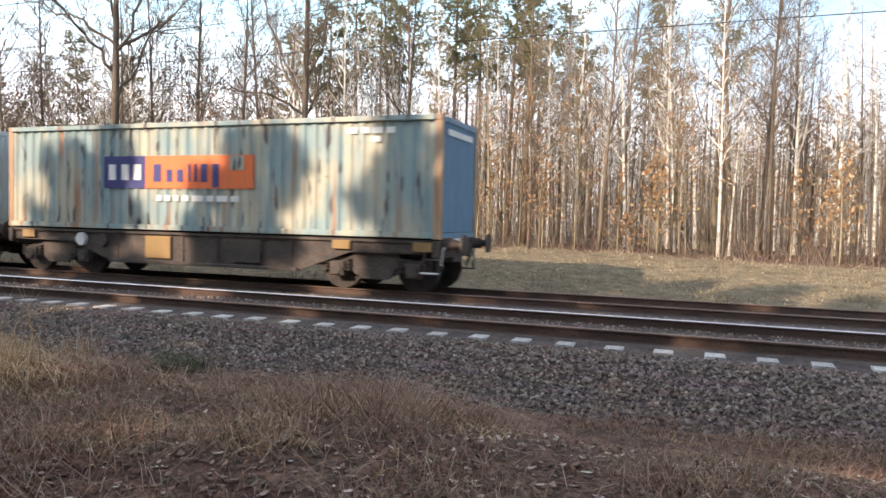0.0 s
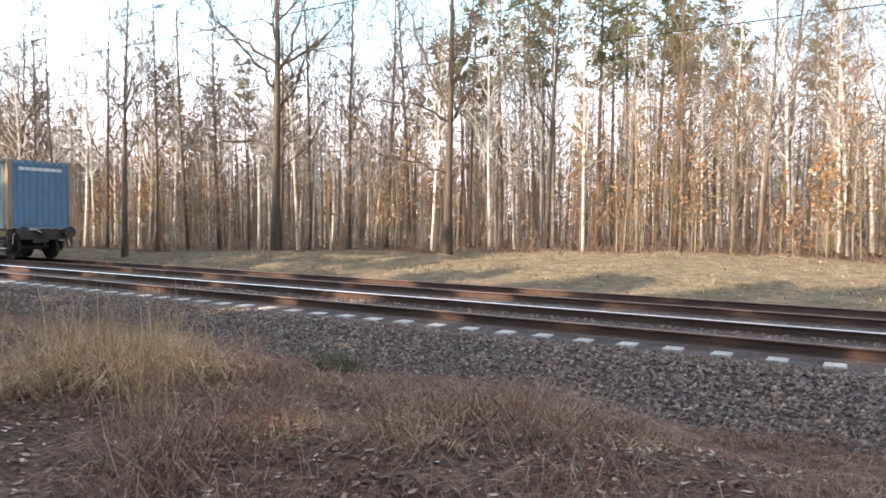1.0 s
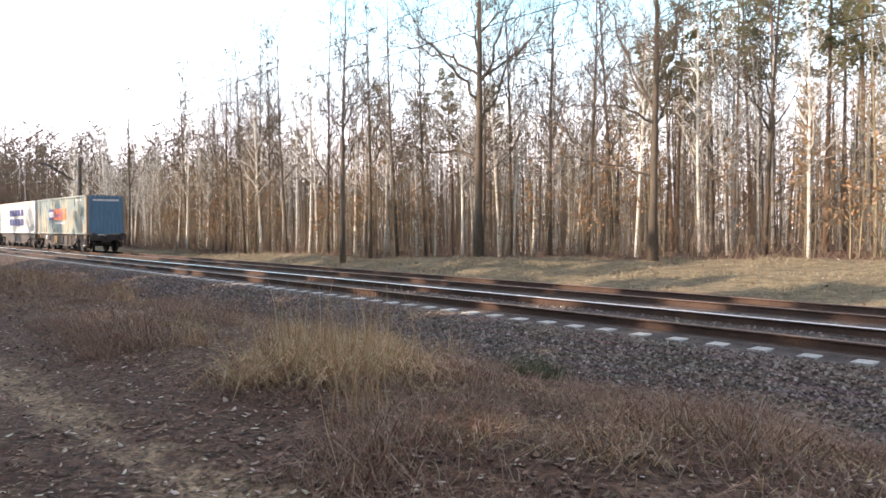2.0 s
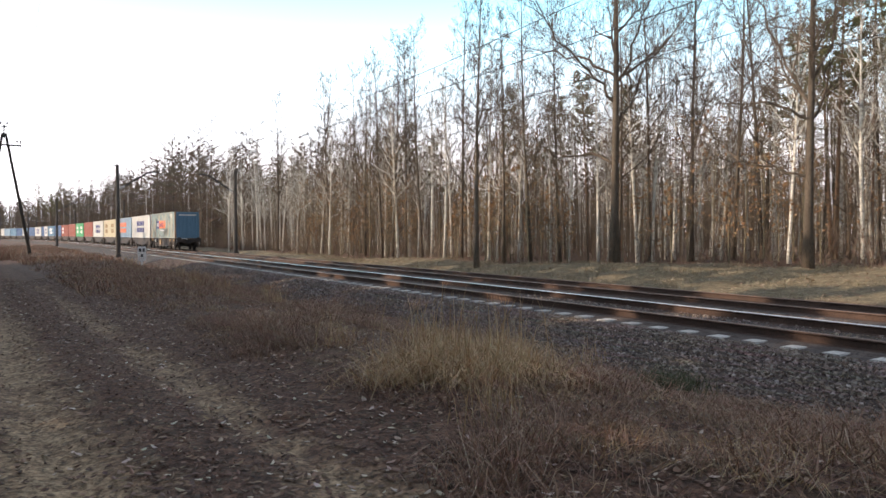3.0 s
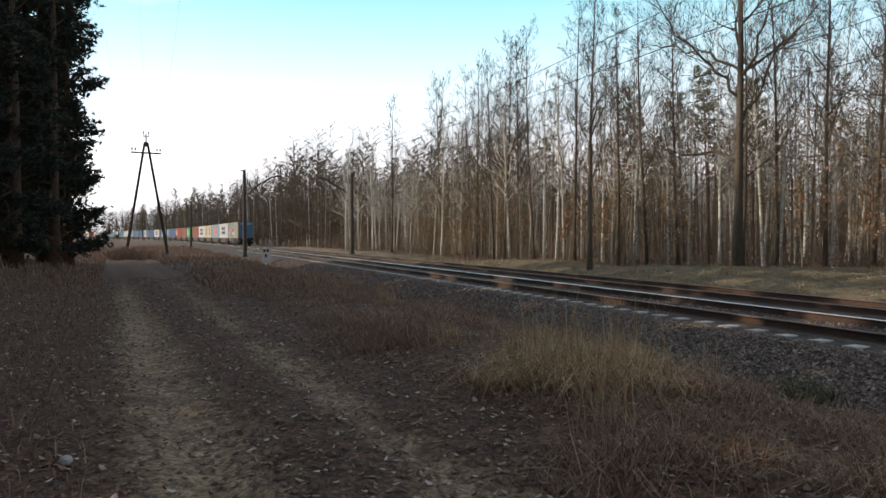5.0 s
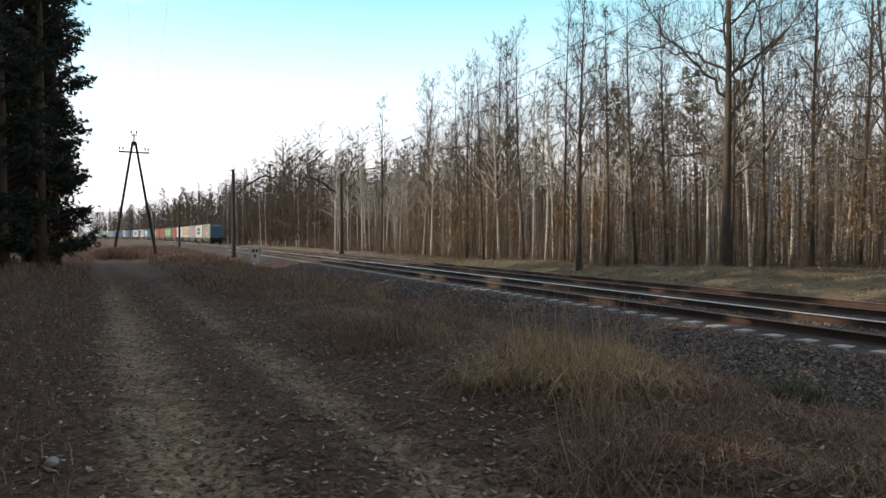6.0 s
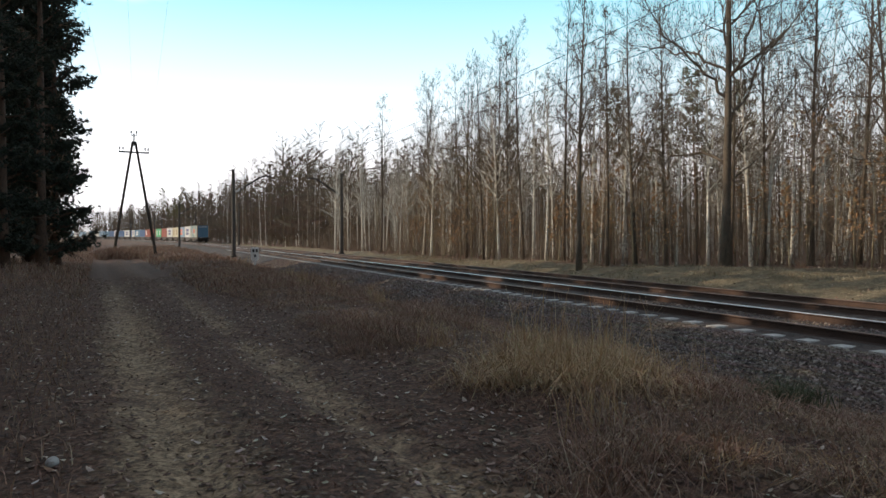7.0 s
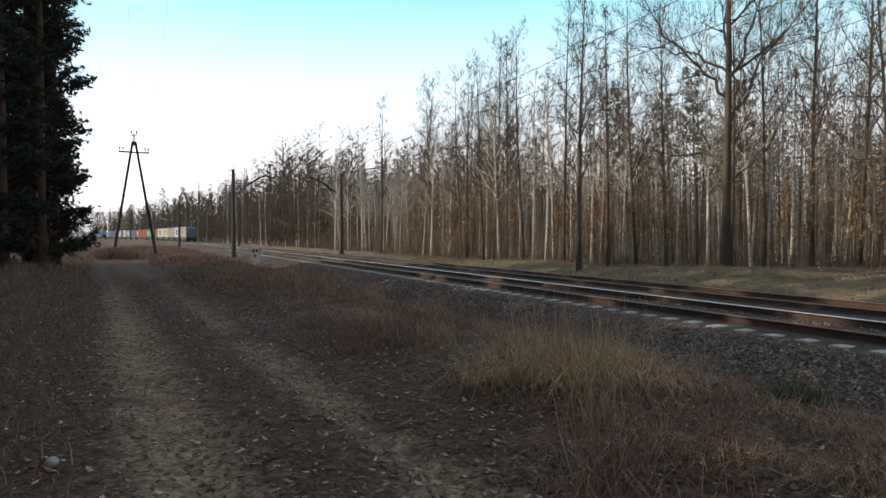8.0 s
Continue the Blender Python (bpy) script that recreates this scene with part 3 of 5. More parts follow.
def bogie(parent, x):
    b = child("bogie", None, parent, pose(x, 0, 0))
    for side in (-1, 1):
        s = Shape()
        prof = [(-1.28, 0.40), (-1.28, 0.66), (-0.62, 0.72), (-0.45, 0.86), (0.45, 0.86), (0.62, 0.72), (1.28, 0.66), (1.28, 0.40), (0.62, 0.44), (0.42, 0.32), (-0.42, 0.32), (-0.62, 0.44)]
        s.plate(prof, side * 0.98 - 0.04, side * 0.98 + 0.04)
        s.plate([(-0.5, 0.50), (0.5, 0.50), (0.34, 0.26), (-0.34, 0.26)], side * 1.02 - 0.05, side * 1.02 + 0.05)
        child("side_frame", s.mesh("side_frame", M_STEEL), b)
        for ax in (-0.9, 0.9):
            q = Shape()
            q.box(ax - 0.17, ax + 0.17, side * 1.03 - 0.08, side * 1.03 + 0.08, 0.30, 0.63, chamfer=0.03)
            q.tube([(ax, side * 1.05, 0.46), (ax, side * 1.15, 0.46)], [0.13, 0.12], 14)
            child("axle_box", q.mesh("axle_box", M_STEEL), b)
            for dx in (-0.27, 0.27):
                q = Shape()
                for k in range(4):
                    q.tube([(ax + dx, side * 1.03, 0.42 + 0.075 * k), (ax + dx, side * 1.03, 0.455 + 0.075 * k)], [0.085, 0.085], 10)
                child("spring", q.mesh("spring", M_WHEEL), b)
    s = Shape()
    s.box(-0.25, 0.25, -0.95, 0.95, 0.50, 0.84, chamfer=0.04)
    child("bolster", s.mesh("bolster", M_STEEL), b)
    return b


DECK = 1.15
WAGON = 13.05


def flat_wagon(detail):
    """Origin on the rail heads under its middle; +x is its rear end."""
    top = tagged(new("flat_wagon"), "dark rusty four-axle container flat wagon on rails", "freight wagon", "wagons of the goods train")
    H = WAGON / 2 - 0.45
    for side in (-1, 1):
        s = Shape()
        # fish-bellied side sill
        prof = [(-H, DECK - 0.03), (-H, DECK - 0.32), (-4.0, DECK - 0.32), (-2.7, DECK - 0.78), (2.7, DECK - 0.78), (4.0, DECK - 0.32), (H, DECK - 0.32), (H, DECK - 0.03)]
        s.plate(prof[::-1], side * 1.12 - 0.03, side * 1.12 + 0.03)
        s.box(-H, H, side * 1.16 - 0.05, side * 1.16 + 0.05, DECK - 0.09, DECK - 0.02, chamfer=0.01)
        s.box(-2.7, 2.7, side * 1.16 - 0.06, side * 1.16 + 0.06, DECK - 0.80, DECK - 0.72, chamfer=0.01)
        child("side_sill", s.mesh("side_sill", M_STEEL), top)
        if detail:
            for k in range(6):
                q = Shape()
                q.box(-2.5 + k, -2.44 + k, side * 1.15 - 0.03, side * 1.15 + 0.05, DECK - 0.74, DECK - 0.08)
                child("sill_rib", q.mesh("sill_rib", M_STEEL), top)
            for x in (-5.6, 3.6, 5.5):
                q = Shape()
                q.box(x, x + 0.42, side * 1.21 - 0.02, side * 1.21 + 0.02, DECK - 0.26, DECK - 0.06, chamfer=0.01)
                child("stanchion", q.mesh("stanchion", M_SIGNALY), top)
            for x in (-1.55, 1.0):
                q = Shape()
                q.box(x, x + 0.75, side * 1.20 - 0.015, side * 1.20 + 0.015, DECK - 0.66, DECK - 0.12, chamfer=0.01)
                child("data_panel", q.mesh("data_panel", M_SIGNALY if x < 0 else M_STEEL), top)
            for x in (-3.6, -2.9):
                q = Shape()
                q.tube([(x, side * 1.17, DECK - 0.26), (x, side * 1.24, DECK - 0.26)], [0.17, 0.16], 18)
                child("brake_wheel", q.mesh("brake_wheel", M_MARK if x < -3 else M_STEEL), top)
            q = Shape()
            for z in (0.42, 0.72):
                q.box(H - 0.35, H + 0.02, side * 1.22 - 0.10, side * 1.22 + 0.06, z, z + 0.03)
            q.box(H - 0.34, H - 0.30, side * 1.20 - 0.02, side * 1.20 + 0.02, 0.42, DECK - 0.1)
            q.box(H - 0.03, H + 0.01, side * 1.20 - 0.02, side * 1.20 + 0.02, 0.42, DECK - 0.1)
            child("step", q.mesh("step", M_STEEL), top)
            q = Shape()
            q.tube([(H, side * 1.05, DECK - 0.55), (H + 0.04, side * 1.05, DECK - 0.2), (H + 0.04, side * 0.8, DECK - 0.02)], [0.016] * 3, 6)
            child("grab_rail", q.mesh("grab_rail", M_MARK), top)
    s = Shape()
    s.box(-H, H, -0.30, 0.30, DECK - 0.50, DECK - 0.06, chamfer=0.02)
    for k in range(7):
        s.box(-H + 0.4 + k * (2 * H - 0.9) / 6, -H + 0.5 + k * (2 * H - 0.9) / 6, -1.1, 1.1, DECK - 0.26, DECK - 0.07)
    child("centre_sill", s.mesh("centre_sill", M_STEEL), top)
    for end in (-1, 1):
        s = Shape()
        s.box(min(end * H, end * (H - 0.12)), max(end * H, end * (H - 0.12)), -1.24, 1.24, DECK - 0.38, DECK - 0.03, chamfer=0.015)
        child("headstock", s.mesh("headstock", M_STEEL), top)
        if detail and end == 1:
            s = Shape()
            s.tube([(H + 0.03, -0.72, DECK - 0.10), (H + 0.09, -0.55, DECK - 0.01), (H + 0.10, -0.25, DECK + 0.0), (H + 0.06, -0.05, DECK - 0.10)], [0.028] * 4, 7)
            child("brake_hose", s.mesh("brake_hose", M_MARK), top, label="pale coiled brake hose")
            s = Shape()
            s.box(H - 0.35, H + 0.03, -1.33, -1.29, 0.44, 0.475, chamfer=0.005)
            child("step_edge", s.mesh("step_edge", M_MARK), top, label="white step edge")
        for side in (-1, 1):
            s = Shape()
            s.tube([(end * H, side * 0.875, DECK - 0.10), (end * (H + 0.28), side * 0.875, DECK - 0.10)], [0.13, 0.11], 14)
            s.tube([(end * (H + 0.20), side * 0.875, DECK - 0.10), (end * (H + 0.44), side * 0.875, DECK - 0.10)], [0.075, 0.075], 12)
            s.tube([(end * (H + 0.42), side * 0.875, DECK - 0.10), (end * (H + 0.46), side * 0.875, DECK - 0.10)], [0.225, 0.22], 20)
            child("buffer", s.mesh("buffer", M_STEEL), top)
        s = Shape()
        s.box(min(end * H, end * (H + 0.30)), max(end * H, end * (H + 0.30)), -0.05, 0.05, DECK - 0.22, DECK - 0.08, chamfer=0.01)
        s.tube([(end * (H + 0.22), 0.0, DECK - 0.12), (end * (H + 0.26), 0.02, DECK - 0.4), (end * (H + 0.20), 0.02, DECK - 0.58)], [0.03, 0.035, 0.03], 8)
        child("draw_hook", s.mesh("draw_hook", M_STEEL), top)
    sets_ = []
    for x in (-4.55, 4.55):
        bogie(top, x)
        for dx in (-0.9, 0.9):
            sets_.append(wheelset(top, x + dx))
    return top, sets_


SPEED = 22.15
TAIL_X = -3.2     # rear end of the last container's wagon at the start


def rail_point(s):
    """Where the far track lies s metres along from x = 20, and its heading."""
    i = np.searchsorted(RAIL_S, s)
    k = (s - RAIL_S[i - 1]) / (RAIL_S[i] - RAIL_S[i - 1])
    x = RAIL_X[i - 1] + k * (RAIL_X[i] - RAIL_X[i - 1])
    y = RAIL_Y[i - 1] + k * (RAIL_Y[i] - RAIL_Y[i - 1])
    return float(x), float(y)


RAIL_X = np.arange(20, -760, -1.0)
RAIL_Y = track_y(RAIL_X) + TRACK_GAP / np.cos(np.arctan(np.gradient(track_y(RAIL_X), RAIL_X)))
RAIL_S = np.concatenate([[0], np.cumsum(np.hypot(np.diff(RAIL_X), np.diff(RAIL_Y)))])
S_TAIL = float(np.interp(-TAIL_X, -RAIL_X, RAIL_S))


def ride(dist, t):
    """Pose of a wagon whose middle runs dist metres ahead of the train's rear end."""
    s = S_TAIL + dist + SPEED * t
    x0, y0 = rail_point(s - 4.5)
    x1, y1 = rail_point(s + 4.5)
    return pose((x0 + x1) / 2, (y0 + y1) / 2, RAIL_FAR, 0, 0, math.degrees(math.atan2(y0 - y1, x0 - x1)))


moving = []      # (thing, distance ahead of the rear end, height above the rails, offset along the wagon)
turning = []
LOADS = [["tail"], [("white", 12, "dark")], [("pale", 12, "orange")], [("cream", 6, "gold"), ("cream", 6, "gold")], [("white", 12, "dark")], [("red", 12, "")],
         [("green", 6, "white"), ("green", 6, "white")], [("red", 12, "")], [("red", 6, ""), ("red", 6, "white")], [("navy", 12, "")], [("blue", 12, "white")],
         [("white", 6, "dark"), ("navy", 6, "")], [("white", 12, "dark")], [("navy", 12, "")], [("blue", 6, ""), ("white", 6, "dark")], [("navy", 12, "")],
         [("blue", 12, "")], [("pale", 12, "")], [("white", 12, "")], [("blue", 12, "")], [("white", 6, ""), ("pale", 6, "")], [("pale", 12, "")], [("white", 12, "dark")],
         [("pale", 12, "")], [("white", 12, "")], [("red", 12, "")], [("white", 12, "")], [("pale", 12, "")], [("white", 12, "")]]
PAINTS = {"white": (M_CWHITE, "white"), "pale": (M_CPALE, "pale blue-grey"), "cream": (M_CCREAM, "cream"), "red": (M_CRED, "dull red"), "green": (M_CGREEN, "bright green"), "navy": (M_CNAVY, "navy blue"), "blue": (M_CBLUE, "mid-blue")}
made = {}
tail_wagon, tail_wheels = flat_wagon(True)
plain_wagon, _ = flat_wagon(False)
for n, load in enumerate(LOADS):
    mid = WAGON / 2 + n * WAGON
    if n == 0:
        wagon = tail_wagon
        turning = tail_wheels
    else:
        wagon = plain_wagon if n == 1 else copy_thing(plain_wagon, pose(0, 0, 0))
    moving.append((wagon, mid, 0.0, 0.0))
    if load == ["tail"]:
        moving.append((container(12.192, M_CGREY, M_CBLUE, "weathered grey-green container with orange panel and blue end on a wagon", "tail"), mid, DECK + 0.004, 0.0))
        continue
    for k, (kind, size, marks) in enumerate(load):
        key = (kind, size, marks)
        if key not in made:
            m, word = PAINTS[kind]
            made[key] = container(12.192 if size == 12 else 6.058, m, m, "%s %s corrugated container on a flat wagon" % (word, "long" if size == 12 else "short"), marks)
            c = made[key]
        else:
            c = copy_thing(made[key], pose(0, 0, 0))
        moving.append((c, mid, DECK + 0.004, 0.0 if size == 12 else (3.05 if k == 0 else -3.05)))


# ---------- line masts, pole line, post ----------
def mast(name, height, arm, label):
    """Concrete mast at the origin; its bracket reaches arm metres along +y."""
    top = tagged(new(name), label, "mast", "overhead line masts")
    s = Shape()
    s.box(-0.25, 0.25, -0.25, 0.25, -0.4, 0.25, chamfer=0.04)
    child("footing", s.mesh("footing", M_MAST), top)
    s = Shape()
    s.tube([(0, 0, 0.2), (0, 0, height)], [0.19, 0.13], 10)
    child("pole", s.mesh("pole", M_MAST), top)
    s = Shape()
    s.tube([(0, 0, height - 2.1), (0, arm * 0.72, height - 0.65), (0, arm * 0.86, height - 0.5), (0, arm * 1.05, height - 0.52)], [0.075, 0.075, 0.065, 0.055], 8)
    child("bracket", s.mesh("bracket", M_METAL), top)
    s = Shape()
    s.tube([(0, 0, height - 0.35), (0, arm * 0.45, height - 1.15)], [0.03, 0.03], 6)
    child("stay", s.mesh("stay", M_METAL), top)
    s = Shape()
    for k in range(4):
        s.tube([(0, 0.20 + 0.09 * k, height - 1.97 + 0.062 * k), (0, 0.25 + 0.09 * k, height - 1.935 + 0.062 * k)], [0.085, 0.085], 10)
    child("insulator", s.mesh("insulator", M_WHITE), top)
    s = Shape()
    s.box(-0.04, 0.04, -0.35, 0.05, height - 0.12, height - 0.04)
    child("cap_bar", s.mesh("cap_bar", M_METAL), top)
    return top


MAST_X = (-62.5, -128, -195, -265, -335)
near_mast = far_mast = None
for x in MAST_X:
    a = math.degrees(math.atan(track_slope(x)))
    yn, yf = float(track_y(x)) - 2.75, float(track_y(x)) + TRACK_GAP + 3.0
    m1 = pose(x, yn, float(ground_z(np.array(x), np.array(yn))), 0, 0, a)
    m2 = pose(x - 1.0, yf, -0.25, 0, 0, a + 180)
    if near_mast is None:
        near_mast = mast("line_mast", 7.7, 3.1, "grey concrete overhead line mast with a slanting bracket")
        near_mast.matrix_basis = m1
        far_mast = copy_thing(near_mast, m2)
    else:
        copy_thing(near_mast, m1)
        copy_thing(near_mast, m2)


def wire(name, pts, r, label, sides=4):
    s = Shape()
    s.tube(pts, [r] * len(pts), sides)
    return tagged(new(name, s.mesh(name, M_WIRE)), label, "wire", "overhead wires")


SUPPORTS = [70.0, 3.5] + list(MAST_X)
for off, rail in ((0.0, RAIL_NEAR), (TRACK_GAP, RAIL_FAR)):
    low, high = [], []
    for a, b in zip(SUPPORTS[:-1], SUPPORTS[1:]):
        for k in range(10):
            x = a + (b - a) * k / 10
            y = float(track_y(x)) + off
            low.append((x, y, rail + 5.5))
            high.append((x, y, rail + 7.0 - 1.0 * 4 * (k / 10) * (1 - k / 10)))
    wire("contact_wire", low, 0.010, "thin dark contact wire above the rails")
    carrier = wire("carrier_wire", high, 0.009, "sagging dark carrier wire above the rails")
    for k in range(3, len(low) - 1, 3):
        s = Shape()
        s.tube([low[k], high[k]], [0.006, 0.006], 3)
        child("dropper", s.mesh("dropper", M_WIRE), carrier)


def a_pole(x, y, turn):
    top = tagged(new("wooden_power_pole"), "dark timber A-frame power pole standing beside the track road", "power pole")
    g = float(ground_z(np.array(x), np.array(y)))
    top.matrix_basis = pose(x, y, g, 0, 0, turn)
    for side in (-1, 1):
        s = Shape()
        s.tube([(0, side * 1.62, -0.3), (0, side * 0.10, 9.1)], [0.125, 0.09], 10)
        child("leg", s.mesh("leg", M_WOODPOLE), top)
    s = Shape()
    s.tube([(0, 0, 8.7), (0, 0, 9.75)], [0.05, 0.05], 8)
    s.box(-0.04, 0.04, -0.22, 0.22, 9.55, 9.62)
    child("top_bracket", s.mesh("top_bracket", M_METAL), top)
    s = Shape()
    s.box(-0.05, 0.05, -1.12, 1.12, 8.18, 8.30, chamfer=0.01)
    child("crossarm", s.mesh("crossarm", M_METAL), top)
    for yy, z in ((-1.05, 8.3), (-0.82, 8.3), (0.82, 8.3), (1.05, 8.3), (-0.2, 9.62), (0.2, 9.62)):
        s = Shape()
        s.tube([(0, yy, z), (0, yy, z + 0.12), (0, yy, z + 0.15), (0, yy, z + 0.34)], [0.02, 0.02, 0.06, 0.05], 10)
        child("insulator", s.mesh("insulator", M_WOODPOLE), top)
    return top


POLE = (-61.5, 5.3)
a_pole(*POLE, 2.0)
POLE_BACK = (14.0, -1.5)
for dy, z in ((-1.0, 8.6), (0.0, 9.9), (1.0, 8.6)):
    pts = []
    for k in range(17):
        q = k / 16
        pts.append((POLE[0] + (POLE_BACK[0] - POLE[0]) * q, POLE[1] + dy + (POLE_BACK[1] - POLE[1]) * q, z - 0.9 * 4 * q * (1 - q)))
    wire("power_wire", pts, 0.0022, "thin bare power line wire over the track road")


def kilometre_post(x, y):
    g = float(ground_z(np.array(x), np.array(y)))
    top = tagged(new("kilometre_post"), "small white kilometre post with dark figures beside the track", "marker post")
    top.matrix_basis = pose(x, y, g, 0, 0, 76)
    s = Shape()
    s.plate([(-0.24, 0.45), (-0.24, 1.15), (-0.20, 1.19), (0.20, 1.19), (0.24, 1.15), (0.24, 0.45), (0.12, 0.30), (-0.12, 0.30)][::-1], -0.05, 0.05)
    child("plate", s.mesh("plate", M_WHITE), top)
    s = Shape()
    s.box(-0.06, 0.06, -0.06, 0.04, -0.3, 0.45, chamfer=0.01)
    child("post", s.mesh("post", M_WHITE), top)
    for x0, x1, z0, z1 in ((-0.16, -0.03, 0.88, 1.08), (0.04, 0.16, 0.88, 1.08), (-0.06, 0.07, 0.56, 0.74)):
        s = Shape()
        s.box(x0, x1, -0.058, -0.05, z0, z1)
        child("figure_bar", s.mesh("figure_bar", M_BLACK), top)


kilometre_post(-45.5, 11.0)


# ---------- trees ----------
def limb(wood, twigs, p, d, length, r, level, rnd, up, deepest, kids):
    """A crooked branch with side branches; the last level ends in thin twigs."""
    segs = (5, 3, 2)[min(level, 2)]
    pts, rad, dirs = [p.copy()], [r], [d.copy()]
    q, e = p.copy(), d.copy()
    for k in range(segs):
        e = (e + Vector((rnd.uniform(-0.22, 0.22), rnd.uniform(-0.22, 0.22), up * 0.2 + rnd.uniform(-0.12, 0.12)))).normalized()
        q = q + e * (length / segs)
        pts.append(q.copy())
        dirs.append(e.copy())
        rad.append(r * (1 - 0.80 * (k + 1) / segs))
    wood.tube(pts, rad, (5 if r > 0.05 else 3, 3, 3)[min(level, 2)], caps=False)
    n = kids[min(level, len(kids) - 1)]
    for k in range(n):
        t = 0.22 + 0.78 * (k + rnd.uniform(0, 0.9)) / n
        i = min(int(t * segs), segs - 1)
        b = pts[i].lerp(pts[i + 1], t * segs - i)
        side = dirs[i + 1].cross(Vector((rnd.gauss(0, 1), rnd.gauss(0, 1), rnd.gauss(0, 1)))).normalized()
        c = (dirs[i + 1] * rnd.uniform(0.55, 1.0) + side * rnd.uniform(0.5, 0.95)).normalized()
        if level + 1 >= deepest:
            l2 = length * rnd.uniform(0.35, 0.75) * (1.15 - 0.5 * t)
            m = b + c * l2 * 0.55
            c2 = (c + Vector((rnd.uniform(-0.3, 0.3), rnd.uniform(-0.3, 0.3), up * 0.35))).normalized()
            w = max(0.0085, rad[i] * 0.42)
            twigs.spike(b, m + c2 * l2 * 0.45, w)
            twigs.spike(m * 0.6 + b * 0.4, m + (c - side * 0.5 + Vector((0, 0, 0.25 * up))).normalized() * l2 * 0.4, w * 0.7)
        else:
            limb(wood, twigs, b, c, length * rnd.uniform(0.42, 0.66) * (1.15 - 0.45 * t), max(0.008, rad[i] * 0.6), level + 1, rnd, up, deepest, kids)


def stem_line(rnd, height, r, bend, n=9):
    pts, rad = [], []
    ax, ay = rnd.uniform(-bend, bend), rnd.uniform(-bend, bend)
    px, py = rnd.uniform(0, 6), rnd.uniform(0, 6)
    for k in range(n + 1):
        t = k / n
        pts.append(Vector((ax * t * t * height + 0.006 * height * math.sin(5 * t + px) * t, ay * t * t * height + 0.006 * height * math.sin(4 * t + py) * t, t * height)))
        rad.append(r * (1.0 - 0.86 * t ** 1.15) * (1.0 + 0.45 * max(0, 0.07 - t) / 0.07))
    return pts, rad


